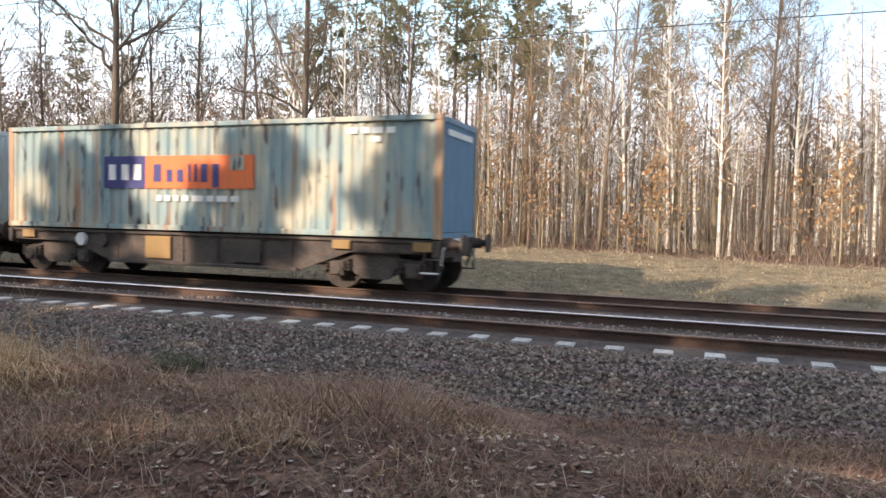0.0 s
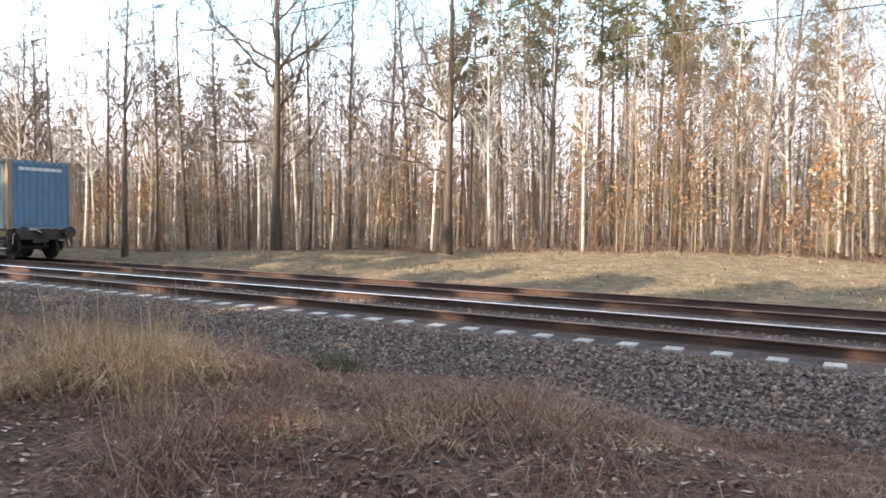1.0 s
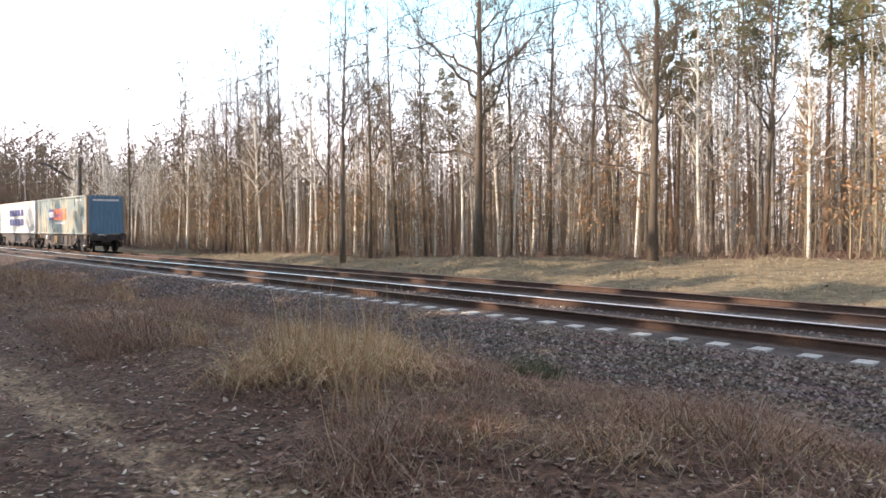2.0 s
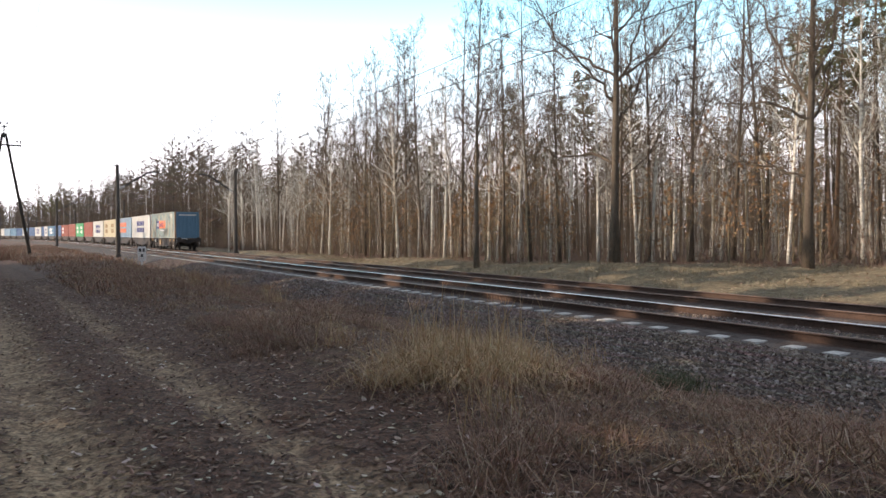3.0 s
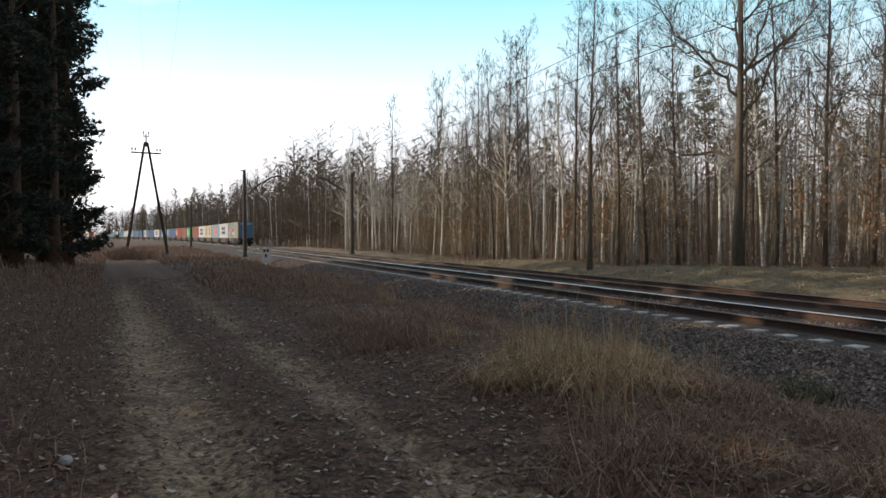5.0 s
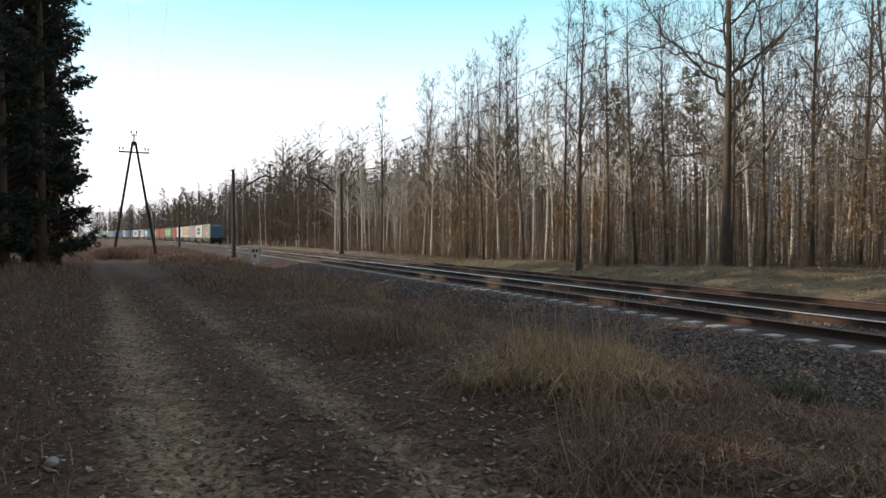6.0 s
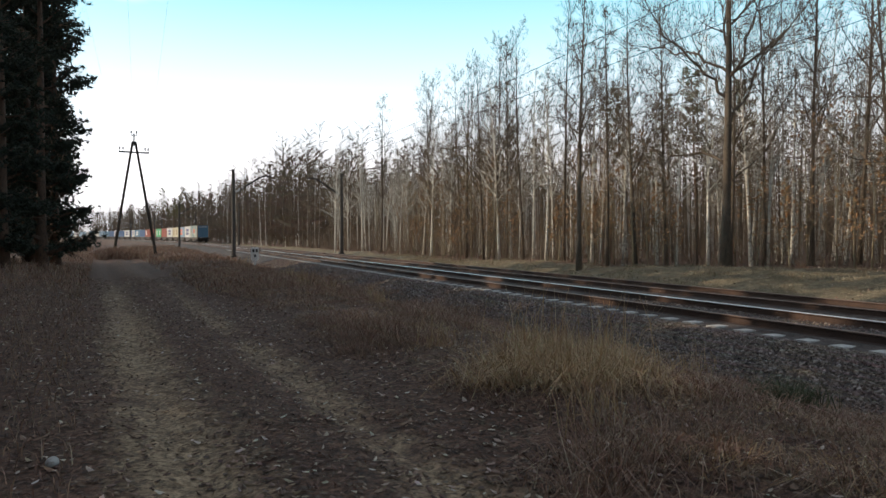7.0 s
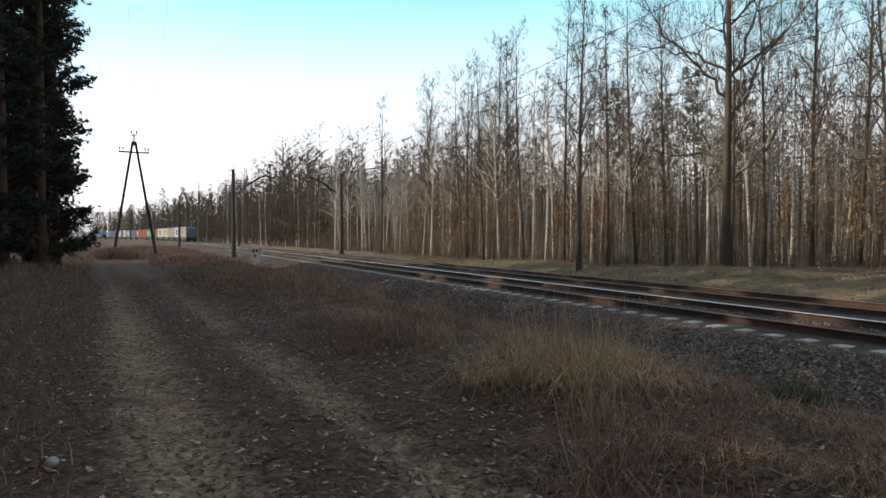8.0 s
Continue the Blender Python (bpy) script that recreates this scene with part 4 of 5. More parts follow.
def tree(name, seed, height, r, first, count, lift, reach, up, kids, deepest, bark, twig_mat, label, category="tree", sides=8, bend=0.02, needles=None, leaves=None, stout=1.0, split=False, fat=1.0, arms=(), shoots=0, taper=0.72):
    """A tree with its foot at the origin: trunk, limbs and crown."""
    rnd = random.Random(seed)
    top = tagged(new(name), label, category, "trees of the wood")
    trunk, wood, twigs = Shape(), Shape(), Shape()
    pts, rad = stem_line(rnd, height, r, bend)
    pts[0].z = -0.35
    trunk.tube(pts, rad, sides)
    nseg = len(pts) - 1
    for arm in arms:
        # a heavy limb that leaves the trunk, then its side branches
        line = [Vector(a) for a in arm]
        w = Shape()
        r0 = r * 0.38
        fine = []
        for a, b in zip(line[:-1], line[1:]):
            for j in range(3):
                fine.append(a.lerp(b, j / 3) + Vector((rnd.uniform(-0.17, 0.17), rnd.uniform(-0.17, 0.17), rnd.uniform(-0.14, 0.14))) * (1 if fine else 0))
        fine.append(line[-1])
        m = len(fine) - 1
        w.tube(fine, [r0 * (1 - 0.82 * j / m) for j in range(m + 1)], 6, caps=False)
        for j in range(2, m + 1):
            for side in (-1, 1):
                d = (fine[j] - fine[j - 1]).normalized()
                s = d.cross(Vector((rnd.gauss(0, 1), rnd.gauss(0, 1), rnd.gauss(0, 1)))).normalized()
                limb(w, twigs, fine[j], (d * 0.7 + s * 0.8 + Vector((0, 0, 0.25))).normalized(), rnd.uniform(1.3, 3.0), r0 * 0.36 * (1 - 0.6 * j / m), 1, rnd, up, deepest, kids)
        child("limb", w.mesh("limb", bark), top)
    for k in range(count):
        t = first + (0.985 - first) * (k + rnd.uniform(0, 0.8)) / count
        i = min(int(t * nseg), nseg - 1)
        p = pts[i].lerp(pts[i + 1], t * nseg - i)
        a = 2.4 * k + rnd.uniform(-0.6, 0.6)
        tilt = radians(lift + rnd.uniform(-14, 14) + 22 * (t - first))
        d = Vector((math.cos(a) * math.cos(tilt), math.sin(a) * math.cos(tilt), math.sin(tilt)))
        length = reach * height * (1.0 - taper * (t - first) / (1 - first)) * rnd.uniform(0.6, 1.15)
        if split:
            wood = Shape()
        limb(wood, twigs, p, d, length, max(0.014, rad[i] * rnd.uniform(0.32, 0.5) * stout), 0, rnd, up, deepest, kids)
        if split:
            child("limb", wood.mesh("limb", bark), top)
        if needles:
            for j in range(needles):
                s = rnd.uniform(0.3, 1.02)
                c = p + d * length * s + Vector((rnd.gauss(0, 0.24), rnd.gauss(0, 0.24), rnd.gauss(0, 0.15) + 0.05)) * (0.55 + length * 0.2)
                for _ in range(12):
                    e = Vector((rnd.gauss(0, 1), rnd.gauss(0, 1), rnd.gauss(0.35, 0.7))).normalized() * rnd.uniform(0.2, 0.42) * fat
                    g = e.cross(Vector((rnd.gauss(0, 1), rnd.gauss(0, 1), rnd.gauss(0, 1)))).normalized() * 0.055 * fat
                    b = len(twigs.v)
                    twigs.v += [tuple(c - g), tuple(c + g), tuple(c + e)]
                    twigs.f.append((b, b + 1, b + 2))
                    twigs.s.append(1)
    for j in range(shoots):
        t = rnd.uniform(0.06, first + 0.15)
        i = min(int(t * nseg), nseg - 1)
        p = pts[i].lerp(pts[i + 1], t * nseg - i)
        a = rnd.uniform(0, 6.28)
        d = Vector((math.cos(a), math.sin(a), rnd.uniform(0.1, 1.0))).normalized()
        l = rnd.uniform(0.4, 1.7)
        twigs.spike(p, p + d * l, 0.010)
        e = (d + Vector((rnd.uniform(-0.8, 0.8), rnd.uniform(-0.8, 0.8), rnd.uniform(-0.2, 0.5)))).normalized()
        twigs.spike(p + d * l * 0.5, p + d * l * 0.5 + e * l * 0.6, 0.007)
    if leaves:
        for j in range(leaves):
            i = rnd.randrange(len(twigs.v) // 4) * 4 + 3
            c = Vector(twigs.v[i])
            e = Vector((rnd.gauss(0, 1), rnd.gauss(0, 1), rnd.gauss(0, 1))).normalized() * rnd.uniform(0.05, 0.095)
            g = e.cross(Vector((rnd.gauss(0, 1), rnd.gauss(0, 1), rnd.gauss(0, 1)))).normalized() * 0.045
            b = len(twigs.v)
            twigs.v += [tuple(c - e), tuple(c + g), tuple(c + e), tuple(c - g)]
            twigs.f.append((b, b + 1, b + 2, b + 3))
            twigs.s.append(1)
    child("trunk", trunk.mesh("trunk", bark, True), top)
    if not split:
        b = len(twigs.v)
        twigs.v += wood.v
        twigs.f += [tuple(i + b for i in f) for f in wood.f]
        twigs.s += [2] * len(wood.f)
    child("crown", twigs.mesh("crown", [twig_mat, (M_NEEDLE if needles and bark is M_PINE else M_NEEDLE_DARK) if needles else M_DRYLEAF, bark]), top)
    return top


def spot(az, dist):
    x, y = -math.sin(radians(az)) * dist, math.cos(radians(az)) * dist
    return x, y, float(ground_z(np.array(x), np.array(y)))


def stand(ob, az, dist, turn=0.0, scale=1.0):
    x, y, z = spot(az, dist)
    ob.matrix_basis = pose(x, y, z, 0, 0, turn)
    return ob


# single trees at the wood's edge
oak = tree("oak_tree", 11, 17.5, 0.205, 0.48, 13, 38, 0.26, 0.9, (7, 6, 5), 3, M_BARK, M_TWIG_DARK, "tall dark bare oak at the edge of the wood", bend=0.004, sides=12, stout=1.35, split=True,
           arms=(((0, 0, 6.1), (0.6, 0.2, 7.4), (1.2, 0.4, 8.9), (2.1, 0.5, 9.9), (3.3, 0.8, 10.9)), ((0, 0, 7.4), (-0.8, -0.3, 8.6), (-2.0, -0.6, 9.5), (-2.9, -0.9, 10.6), (-3.6, -1.2, 12.6)),
                 ((0, 0, 4.5), (-1.2, 0.4, 5.2), (-2.4, 0.9, 5.0), (-3.6, 1.1, 5.5)), ((0, 0, 8.6), (-1.3, 1.0, 9.6), (-2.8, 1.6, 10.2), (-4.2, 1.9, 10.6)), ((0, 0, 8.2), (0.8, -1.0, 9.6), (1.5, -2.2, 11.3))))
stand(oak, 39.65, 33.5, 39.65)
oak2 = tree("oak_tree", 23, 14.5, 0.165, 0.36, 15, 36, 0.26, 0.8, (7, 5, 5), 3, M_BARK, M_TWIG_DARK, "dark bare oak with low crooked limbs on the bank", bend=0.006, sides=12, stout=1.2, split=True,
            arms=(((0, 0, 3.3), (-1.0, 0.3, 3.8), (-2.3, 0.6, 3.9), (-3.4, 0.6, 4.4)), ((0, 0, 5.4), (-1.1, -0.3, 6.0), (-2.4, -0.6, 6.2), (-3.4, -0.8, 6.0)), ((0, 0, 6.3), (0.7, 0.3, 8.0), (0.9, 0.5, 10.5), (1.4, 0.6, 13.0)), ((0, 0, 5.9), (-0.9, 0.5, 7.6), (-1.6, 0.9, 9.8), (-2.3, 0.9, 12.0))))
stand(oak2, 25.95, 29.0, 25.95)
oak3 = tree("oak_tree", 37, 13.6, 0.125, 0.30, 22, 42, 0.25, 0.6, (6, 5, 4), 3, M_BARK, M_TWIG_DARK, "dark bare oak leaning over the grass verge", bend=0.02, sides=12, stout=1.2, split=True)
stand(oak3, 50.6, 36.0, 80)
alder = tree("alder_tree", 41, 13.8, 0.092, 0.35, 24, 48, 0.17, 0.9, (6, 4, 3), 3, M_BARK, M_TWIG_DARK, "slender dark bare alder in front of the birches")
stand(alder, 48.4, 39.0, 10)

KINDS = {
    "birch": [tree("birch_tree", 100 + i, h, r, 0.30, 24, 40, 0.20, 0.45, (6, 5), 2, M_BIRCH, M_TWIG_PALE if i % 2 else M_TWIG, "slim white-barked birch with bare brown twigs", bend=b, sides=6, shoots=34, stout=1.4) for i, (h, r, b) in enumerate(((11.5, 0.08, 0.03), (10.2, 0.066, 0.06), (12.0, 0.088, 0.02), (9.5, 0.058, 0.05)))],
    "slim": [tree("bare_tree", 200 + i, h, r, f * 0.8, 24, 36, 0.25, 0.6, (6, 5), 2, m, w, "slim grey-brown bare tree in the wood", bend=0.035, sides=6, shoots=60, stout=1.4) for i, (h, r, f, m, w) in enumerate(((12, 0.072, 0.36, M_BARK, M_TWIG), (10.5, 0.055, 0.30, M_BARK_LIGHT, M_TWIG_PALE), (12.5, 0.078, 0.40, M_BARK, M_TWIG), (9.6, 0.048, 0.24, M_BARK, M_TWIG_PALE), (11, 0.06, 0.35, M_BARK_LIGHT, M_TWIG_PALE)))],
    "tall": [tree("bare_tree", 300 + i, h, 0.09, 0.30, 22, 44, 0.25, 0.7, (6, 4, 3), 3, M_BARK, M_TWIG_DARK, "tall dark bare tree at the wood's edge", bend=0.02, sides=9, shoots=50, stout=1.4) for i, h in enumerate((13.6, 14.8))],
    "pine": [tree("pine_tree", 400 + i, h, 0.13, 0.5, 26, 24, 0.18, 0.5, (3, 3), 2, M_PINE, M_TWIG, "tall red-barked pine with a green crown", bend=0.02, sides=9, needles=44, fat=0.46) for i, h in enumerate((16, 18, 14))],
    "sapling": [tree("beech_sapling", 500 + i, h, 0.035, 0.12, 16, 35, 0.28, 0.4, (3, 4), 2, M_BARK_LIGHT, M_TWIG, "young beech with withered brown leaves", bend=0.05, sides=5, leaves=n) for i, (h, n) in enumerate(((5.0, 230), (3.6, 260), (6.5, 170)))],
}
for key in KINDS:
    for i, ob in enumerate(KINDS[key]):
        # first of each kind, deep in the wood
        stand(ob, 8 + 7 * i + {"birch": 0, "slim": 2, "tall": 3.4, "pine": 5, "sapling": 4.4}[key], 44 + 3 * i, 50 * i)

dead = tree("dead_tree", 71, 9.5, 0.075, 0.30, 12, 24, 0.30, 0.3, (5, 4), 2, M_BARK_LIGHT, M_TWIG_PALE, "pale dead tree leaning out of the wood", bend=0.14, sides=7, stout=1.6)
stand(dead, 11.0, 31.0, 100)
bush = tree("leafy_bush", 81, 1.5, 0.03, 0.08, 14, 30, 0.45, 0.4, (3, 4), 2, M_BARK_LIGHT, M_TWIG_PALE, "low bush with bright withered leaves on the bank", category="bush", sides=5, leaves=420)
stand(bush, -0.05, 29.5, 30)
for az, d, h in ((-6.3, 32.5, 2.6), (-5.6, 32.8, 1.9), (-2.2, 33.0, 2.2)):
    s = Shape()
    s.tube([(0, 0, -0.3), (0.02, 0, h * 0.5), (0.05, 0.02, h * 0.92), (0.09, 0.02, h)], [0.15, 0.12, 0.10, 0.03], 9)
    stump = tagged(new("broken_stump", s.mesh("broken_stump", M_BARK_LIGHT)), "pale broken tree stump at the wood's edge", "stump", "broken stumps")
    stand(stump, az, d, 40 * d)

rnd = random.Random(5)
taken = [(spot(a, d)[0], spot(a, d)[1]) for a, d in ((39.65, 33.5), (25.95, 29.0), (50.6, 36.0), (48.4, 39.0))]


def plant(kind, x, y, low=0.84):
    src = rnd.choice(KINDS[kind])
    z = float(ground_z(np.array(x), np.array(y)))
    size = rnd.uniform(low, 1.12)
    copy_thing(src, pose(x, y, z, rnd.uniform(-3, 3), rnd.uniform(-3, 3), rnd.uniform(0, 360)) @ Matrix.Diagonal((size, size, size, 1)))
    taken.append((x, y))


# trees that stand out at the edge
for kind, az, d in (("pine", 14.1, 35), ("pine", 9.6, 38), ("pine", 8.2, 36), ("pine", 11.8, 44), ("birch", 22.5, 33), ("birch", 0.2, 34), ("birch", 47.2, 40), ("birch", 46.9, 44),
                    ("birch", 52.6, 45), ("birch", 53.2, 43), ("birch", 33.5, 38), ("birch", 36.8, 37), ("tall", 29.0, 34), ("tall", 33.9, 36), ("tall", 55.0, 47), ("tall", 56.3, 50), ("tall", 51.8, 43), ("tall", 18.0, 33),
                    ("tall", -6.0, 35), ("tall", -9.5, 33), ("birch", -3.0, 36), ("birch", -5.0, 37), ("birch", -8.0, 38), ("tall", 60.0, 58), ("tall", 63.0, 66), ("birch", 58.0, 52), ("birch", 61.5, 60), ("birch", 70.2, 74), ("birch", 65.0, 66),
                    ("pine", 17.5, 42), ("pine", 5.0, 46), ("pine", 22.0, 47), ("pine", 41.6, 62), ("pine", 3.0, 52), ("pine", -1.5, 50), ("pine", -7.0, 52), ("pine", 24.5, 50),
                    ("pine", 81.6, 246), ("pine", 82.4, 250), ("pine", 83.0, 262), ("pine", 82.0, 258), ("pine", 80.9, 240),
                    ("birch", 43.2, 37), ("birch", 44.6, 38.5), ("birch", 37.9, 36), ("birch", 35.2, 38), ("birch", 31.8, 37), ("birch", 49.6, 42), ("birch", 54.2, 47), ("birch", 57.2, 52), ("birch", 28.1, 36), ("birch", 20.3, 37),
                    ("tall", 58.2, 50), ("tall", 57.4, 51.5), ("tall", 59.6, 54), ("tall", 62.4, 59), ("tall", 46.2, 38), ("tall", 43.9, 38.5), ("tall", 37.0, 37), ("tall", 31.0, 35), ("tall", 66.5, 70), ("tall", 69.3, 82), ("tall", 0.8, 36), ("tall", -11.5, 36)):
    x, y, _ = spot(az, d)
    plant(kind, x, y, 0.98)
for k in range(13):
    # pines further in, their crowns just above the birches
    x = 8 - 92 * (k + rnd.random()) / 13
    plant("pine", x, float(track_y(x)) + float(forest_edge(np.array(x))) + rnd.uniform(20, 42), 0.8)
tries = 0
while len(taken) < 305 and tries < 9000:
    tries += 1
    x = rnd.uniform(-95, 24)
    u = forest_edge(x) + abs(rnd.gauss(0, 1)) * 8.0 + 0.3
    y = float(track_y(x)) + u
    if any((x - a) ** 2 + (y - b) ** 2 < 1.2 for a, b in taken):
        continue
    k = rnd.random()
    right = x > -16
    kind = "birch" if k < (0.46 if right else 0.64) else "slim" if k < 0.80 else "sapling" if k < (0.90 if right else 0.95) else "pine" if right and k > 0.97 else "slim"
    plant(kind, x, y)
for k in range(80):
    x = rnd.uniform(-56, 16)
    plant("sapling", x, float(track_y(x)) + float(forest_edge(np.array(x))) + rnd.uniform(-0.4, 2.4))


def deep_wood():
    """The crowd of stems further in, and the woods along the curve."""
    wood, pale, twigs, haze = Shape(), Shape(), Shape(), Shape()
    rd = random.Random(9)

    def stem(x, y, h, r, white, n, tw, low=0.22):
        z = float(ground_z(np.array(x), np.array(y)))
        s = pale if white else wood
        lx, ly = rd.uniform(-0.5, 0.5), rd.uniform(-0.5, 0.5)
        a, b = Vector((x, y, z - 0.2)), Vector((x + lx, y + ly, z + h))
        s.tube([a, a.lerp(b, 0.5) + Vector((rd.uniform(-0.1, 0.1), rd.uniform(-0.1, 0.1), 0)), b], [r, r * 0.7, r * 0.15], 4, caps=False)
        for k in range(n):
            t = low + (0.98 - low) * k / n
            p = a.lerp(b, t)
            an = rd.uniform(0, 6.28)
            l = (1.0 - 0.62 * t) * h * rd.uniform(0.10, 0.27)
            d = Vector((math.cos(an), math.sin(an), rd.uniform(0.15, 1.1))).normalized()
            q = p + d * l
            put = twigs.spike if tw < 0.03 else haze.sliver
            put(p, q, tw * 1.5)
            for j in range(3):
                e = (d + Vector((rd.uniform(-0.7, 0.7), rd.uniform(-0.7, 0.7), rd.uniform(-0.2, 0.5)))).normalized()
                m = p.lerp(q, rd.uniform(0.3, 0.8))
                put(m, m + e * l * rd.uniform(0.4, 0.8), tw)
    for k in range(1900):
        x = rd.uniform(-130, 45)
        u = float(forest_edge(np.array(x))) + 9 + 45 * rd.random() ** 1.2
        stem(x, float(track_y(x)) + u, rd.uniform(8, 11.5), rd.uniform(0.04, 0.085), rd.random() < 0.48, 13, 0.013)
    for k in range(1500):
        x = rd.uniform(-110, 75)
        u = float(forest_edge(np.array(x))) + 30 + 55 * rd.random()
        stem(x, float(track_y(x)) + u, rd.uniform(8.5, 12.5), rd.uniform(0.05, 0.11), rd.random() < 0.3, 26, 0.036, 0.03)
    for k in range(800):
        x = -95 - 420 * rd.random() ** 1.4
        u = 10.5 + 40 * rd.random() ** 1.5
        stem(x, float(track_y(x)) + u, rd.uniform(12.5, 18), rd.uniform(0.07, 0.12), rd.random() < 0.22, 60, 0.034, 0.05)
    for k in range(420):
        x = -330 - 330 * rd.random()
        y = float(track_y(x)) - 14 - 60 * rd.random()
        stem(x, y, rd.uniform(11, 16), rd.uniform(0.12, 0.2), rd.random() < 0.2, 30, 0.06)
    for name, s, m, lab in (("deep_wood_stems", wood, M_BARK_SHADED, "crowded brown stems deep in the wood"), ("deep_wood_birches", pale, M_BIRCH, "crowded white birch stems deep in the wood"), ("deep_wood_twigs", twigs, M_TWIG, "brown twigs of the wood behind"), ("distant_wood_twigs", haze, M_TWIG, "brown twigs of the distant wood")):
        tagged(new(name, s.mesh(name, m)), lab, "woods", kind="stuff")


deep_wood()


def thicket():
    """Thin upright shoots and brambles under the trees."""
    s = Shape()
    rd = random.Random(21)
    for k in range(8000):
        x = 24 - 125 * rd.random()
        u = float(forest_edge(np.array(x))) - 0.6 + abs(rd.gauss(0, 7))
        y = float(track_y(x)) + u
        z = float(ground_z(np.array(x), np.array(y)))
        h = (0.4 + 4.2 * rd.random() ** 3) * (0.6 if u < float(forest_edge(np.array(x))) + 1 else 1)
        p = Vector((x, y, z - 0.05))
        q = p + Vector((rd.gauss(0, 0.4), rd.gauss(0, 0.4), 1)) * h
        s.spike(p, q, rd.uniform(0.007, 0.016))
        for j in range(4):
            m = p.lerp(q, rd.uniform(0.25, 0.8))
            s.spike(m, m + Vector((rd.uniform(-0.7, 0.7), rd.uniform(-0.7, 0.7), rd.uniform(0.3, 1))) * h * 0.4, 0.007)
    tagged(new("undergrowth", s.mesh("undergrowth", M_TWIG)), "brown leafless undergrowth beneath the trees", "undergrowth", kind="stuff")


thicket()

# dark conifers along the track road; those out of view are added for shade
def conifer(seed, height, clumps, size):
    return tree("dark_conifer", seed, height, 0.22, 0.03, 46, 10, 0.14, 0.35, (2, 2), 2, M_PINE_DARK, M_TWIG_DARK, "dark dense conifer of the roadside row and the unseen shading rows", bend=0.01, sides=9, needles=clumps, fat=size, taper=0.35)


spruce = [conifer(600, 15.5, 60, 0.62), conifer(601, 17, 60, 0.62), conifer(602, 13.5, 34, 1.15)]
CONIFERS = [(-40, -0.2, 0), (-36.5, -0.7, 1), (-14, -6.6, 2), (-43, -1.2, 1), (-33, -2.0, 0), (-38.4, -1.3, 1), (-34.6, -2.4, 0), (-41.6, -0.9, 0), (-31, -3.2, 1), (-45.5, -1.0, 0), (-38, -4.0, 1), (-29.5, -4.2, 0), (-48, -3.4, 0), (-58, -4.4, 1), (-26, -6.8, 2), (-22, -7.6, 2), (-17.5, -8.4, 2), (-10, -8.6, 2), (-5, -9.4, 2),
            (0, -8.6, 2), (6, -9.8, 2), (13, -9.4, 2), (21, -10, 2), (-31, -9, 2), (-20, -13, 2), (-8, -14, 2), (-27, -12, 2), (-14, -12, 2), (-2, -13, 2), (5, -15, 2), (-36, -8, 2), (-20, -5.9, 2), (-24.5, -5.6, 2), (-16, -6.2, 2),
            (-11.8, -6.8, 2), (-7.5, -7.5, 2), (-2.8, -7.4, 2), (2.5, -7.2, 2)]
# further rows, all unseen, added to keep sun off road and ballast
CONIFERS += [(-62 + 4.6 * i, -17.5 - 1.6 * (i % 2), 2) for i in range(17)] + [(-18, -15.2, 2), (-24.5, -14.6, 2), (-11, -15.0, 2), (-30.5, -13.6, 1)] + [(-64 - 6.5 * i, -6.5 - 1.8 * (i % 2), i % 2) for i in range(14)]
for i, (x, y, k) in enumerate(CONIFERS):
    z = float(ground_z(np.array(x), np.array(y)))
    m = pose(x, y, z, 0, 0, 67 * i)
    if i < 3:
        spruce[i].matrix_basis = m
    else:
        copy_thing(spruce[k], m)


# ---------- grass, stalks, fallen leaves ----------
def blades(count, place, height, width, lean, rs):
    """Bent blades of three triangles each at places (x, y, tall)."""
    x, y, tall = place(count, rs)
    n = len(x)
    u = y - track_y(x)
    z = np.maximum(ground_z(x, y), np.where(np.abs(u) < 3.4, bed_z(u), -9)) - 0.02
    h = height * rs.uniform(0.45, 1.25, n) * tall
    a = rs.uniform(0, 2 * math.pi, n)
    l = h * lean * rs.uniform(0.2, 1.6, n)
    dx, dy = np.cos(a), np.sin(a)
    w = width * rs.uniform(0.7, 1.3, n)
    b = rs.uniform(0, 2 * math.pi, n)
    wx, wy = np.cos(b) * w, np.sin(b) * w
    P = np.zeros((n, 5, 3))
    P[:, 0], P[:, 1] = np.stack([x - wx, y - wy, z], -1), np.stack([x + wx, y + wy, z], -1)
    mx, my, mz = x + dx * l * 0.35, y + dy * l * 0.35, z + h * 0.6
    P[:, 2], P[:, 3] = np.stack([mx + wx * 0.75, my + wy * 0.75, mz], -1), np.stack([mx - wx * 0.75, my - wy * 0.75, mz], -1)
    P[:, 4] = np.stack([x + dx * l, y + dy * l, z + h * np.maximum(0.25, 1 - 0.28 * (l / h) ** 2)], -1)
    base = 5 * np.arange(n)
    quads_ = np.stack([base, base + 1, base + 2, base + 3], -1).tolist()
    tris_ = np.stack([base + 3, base + 2, base + 4], -1).tolist()
    return P.reshape(-1, 3), quads_ + tris_


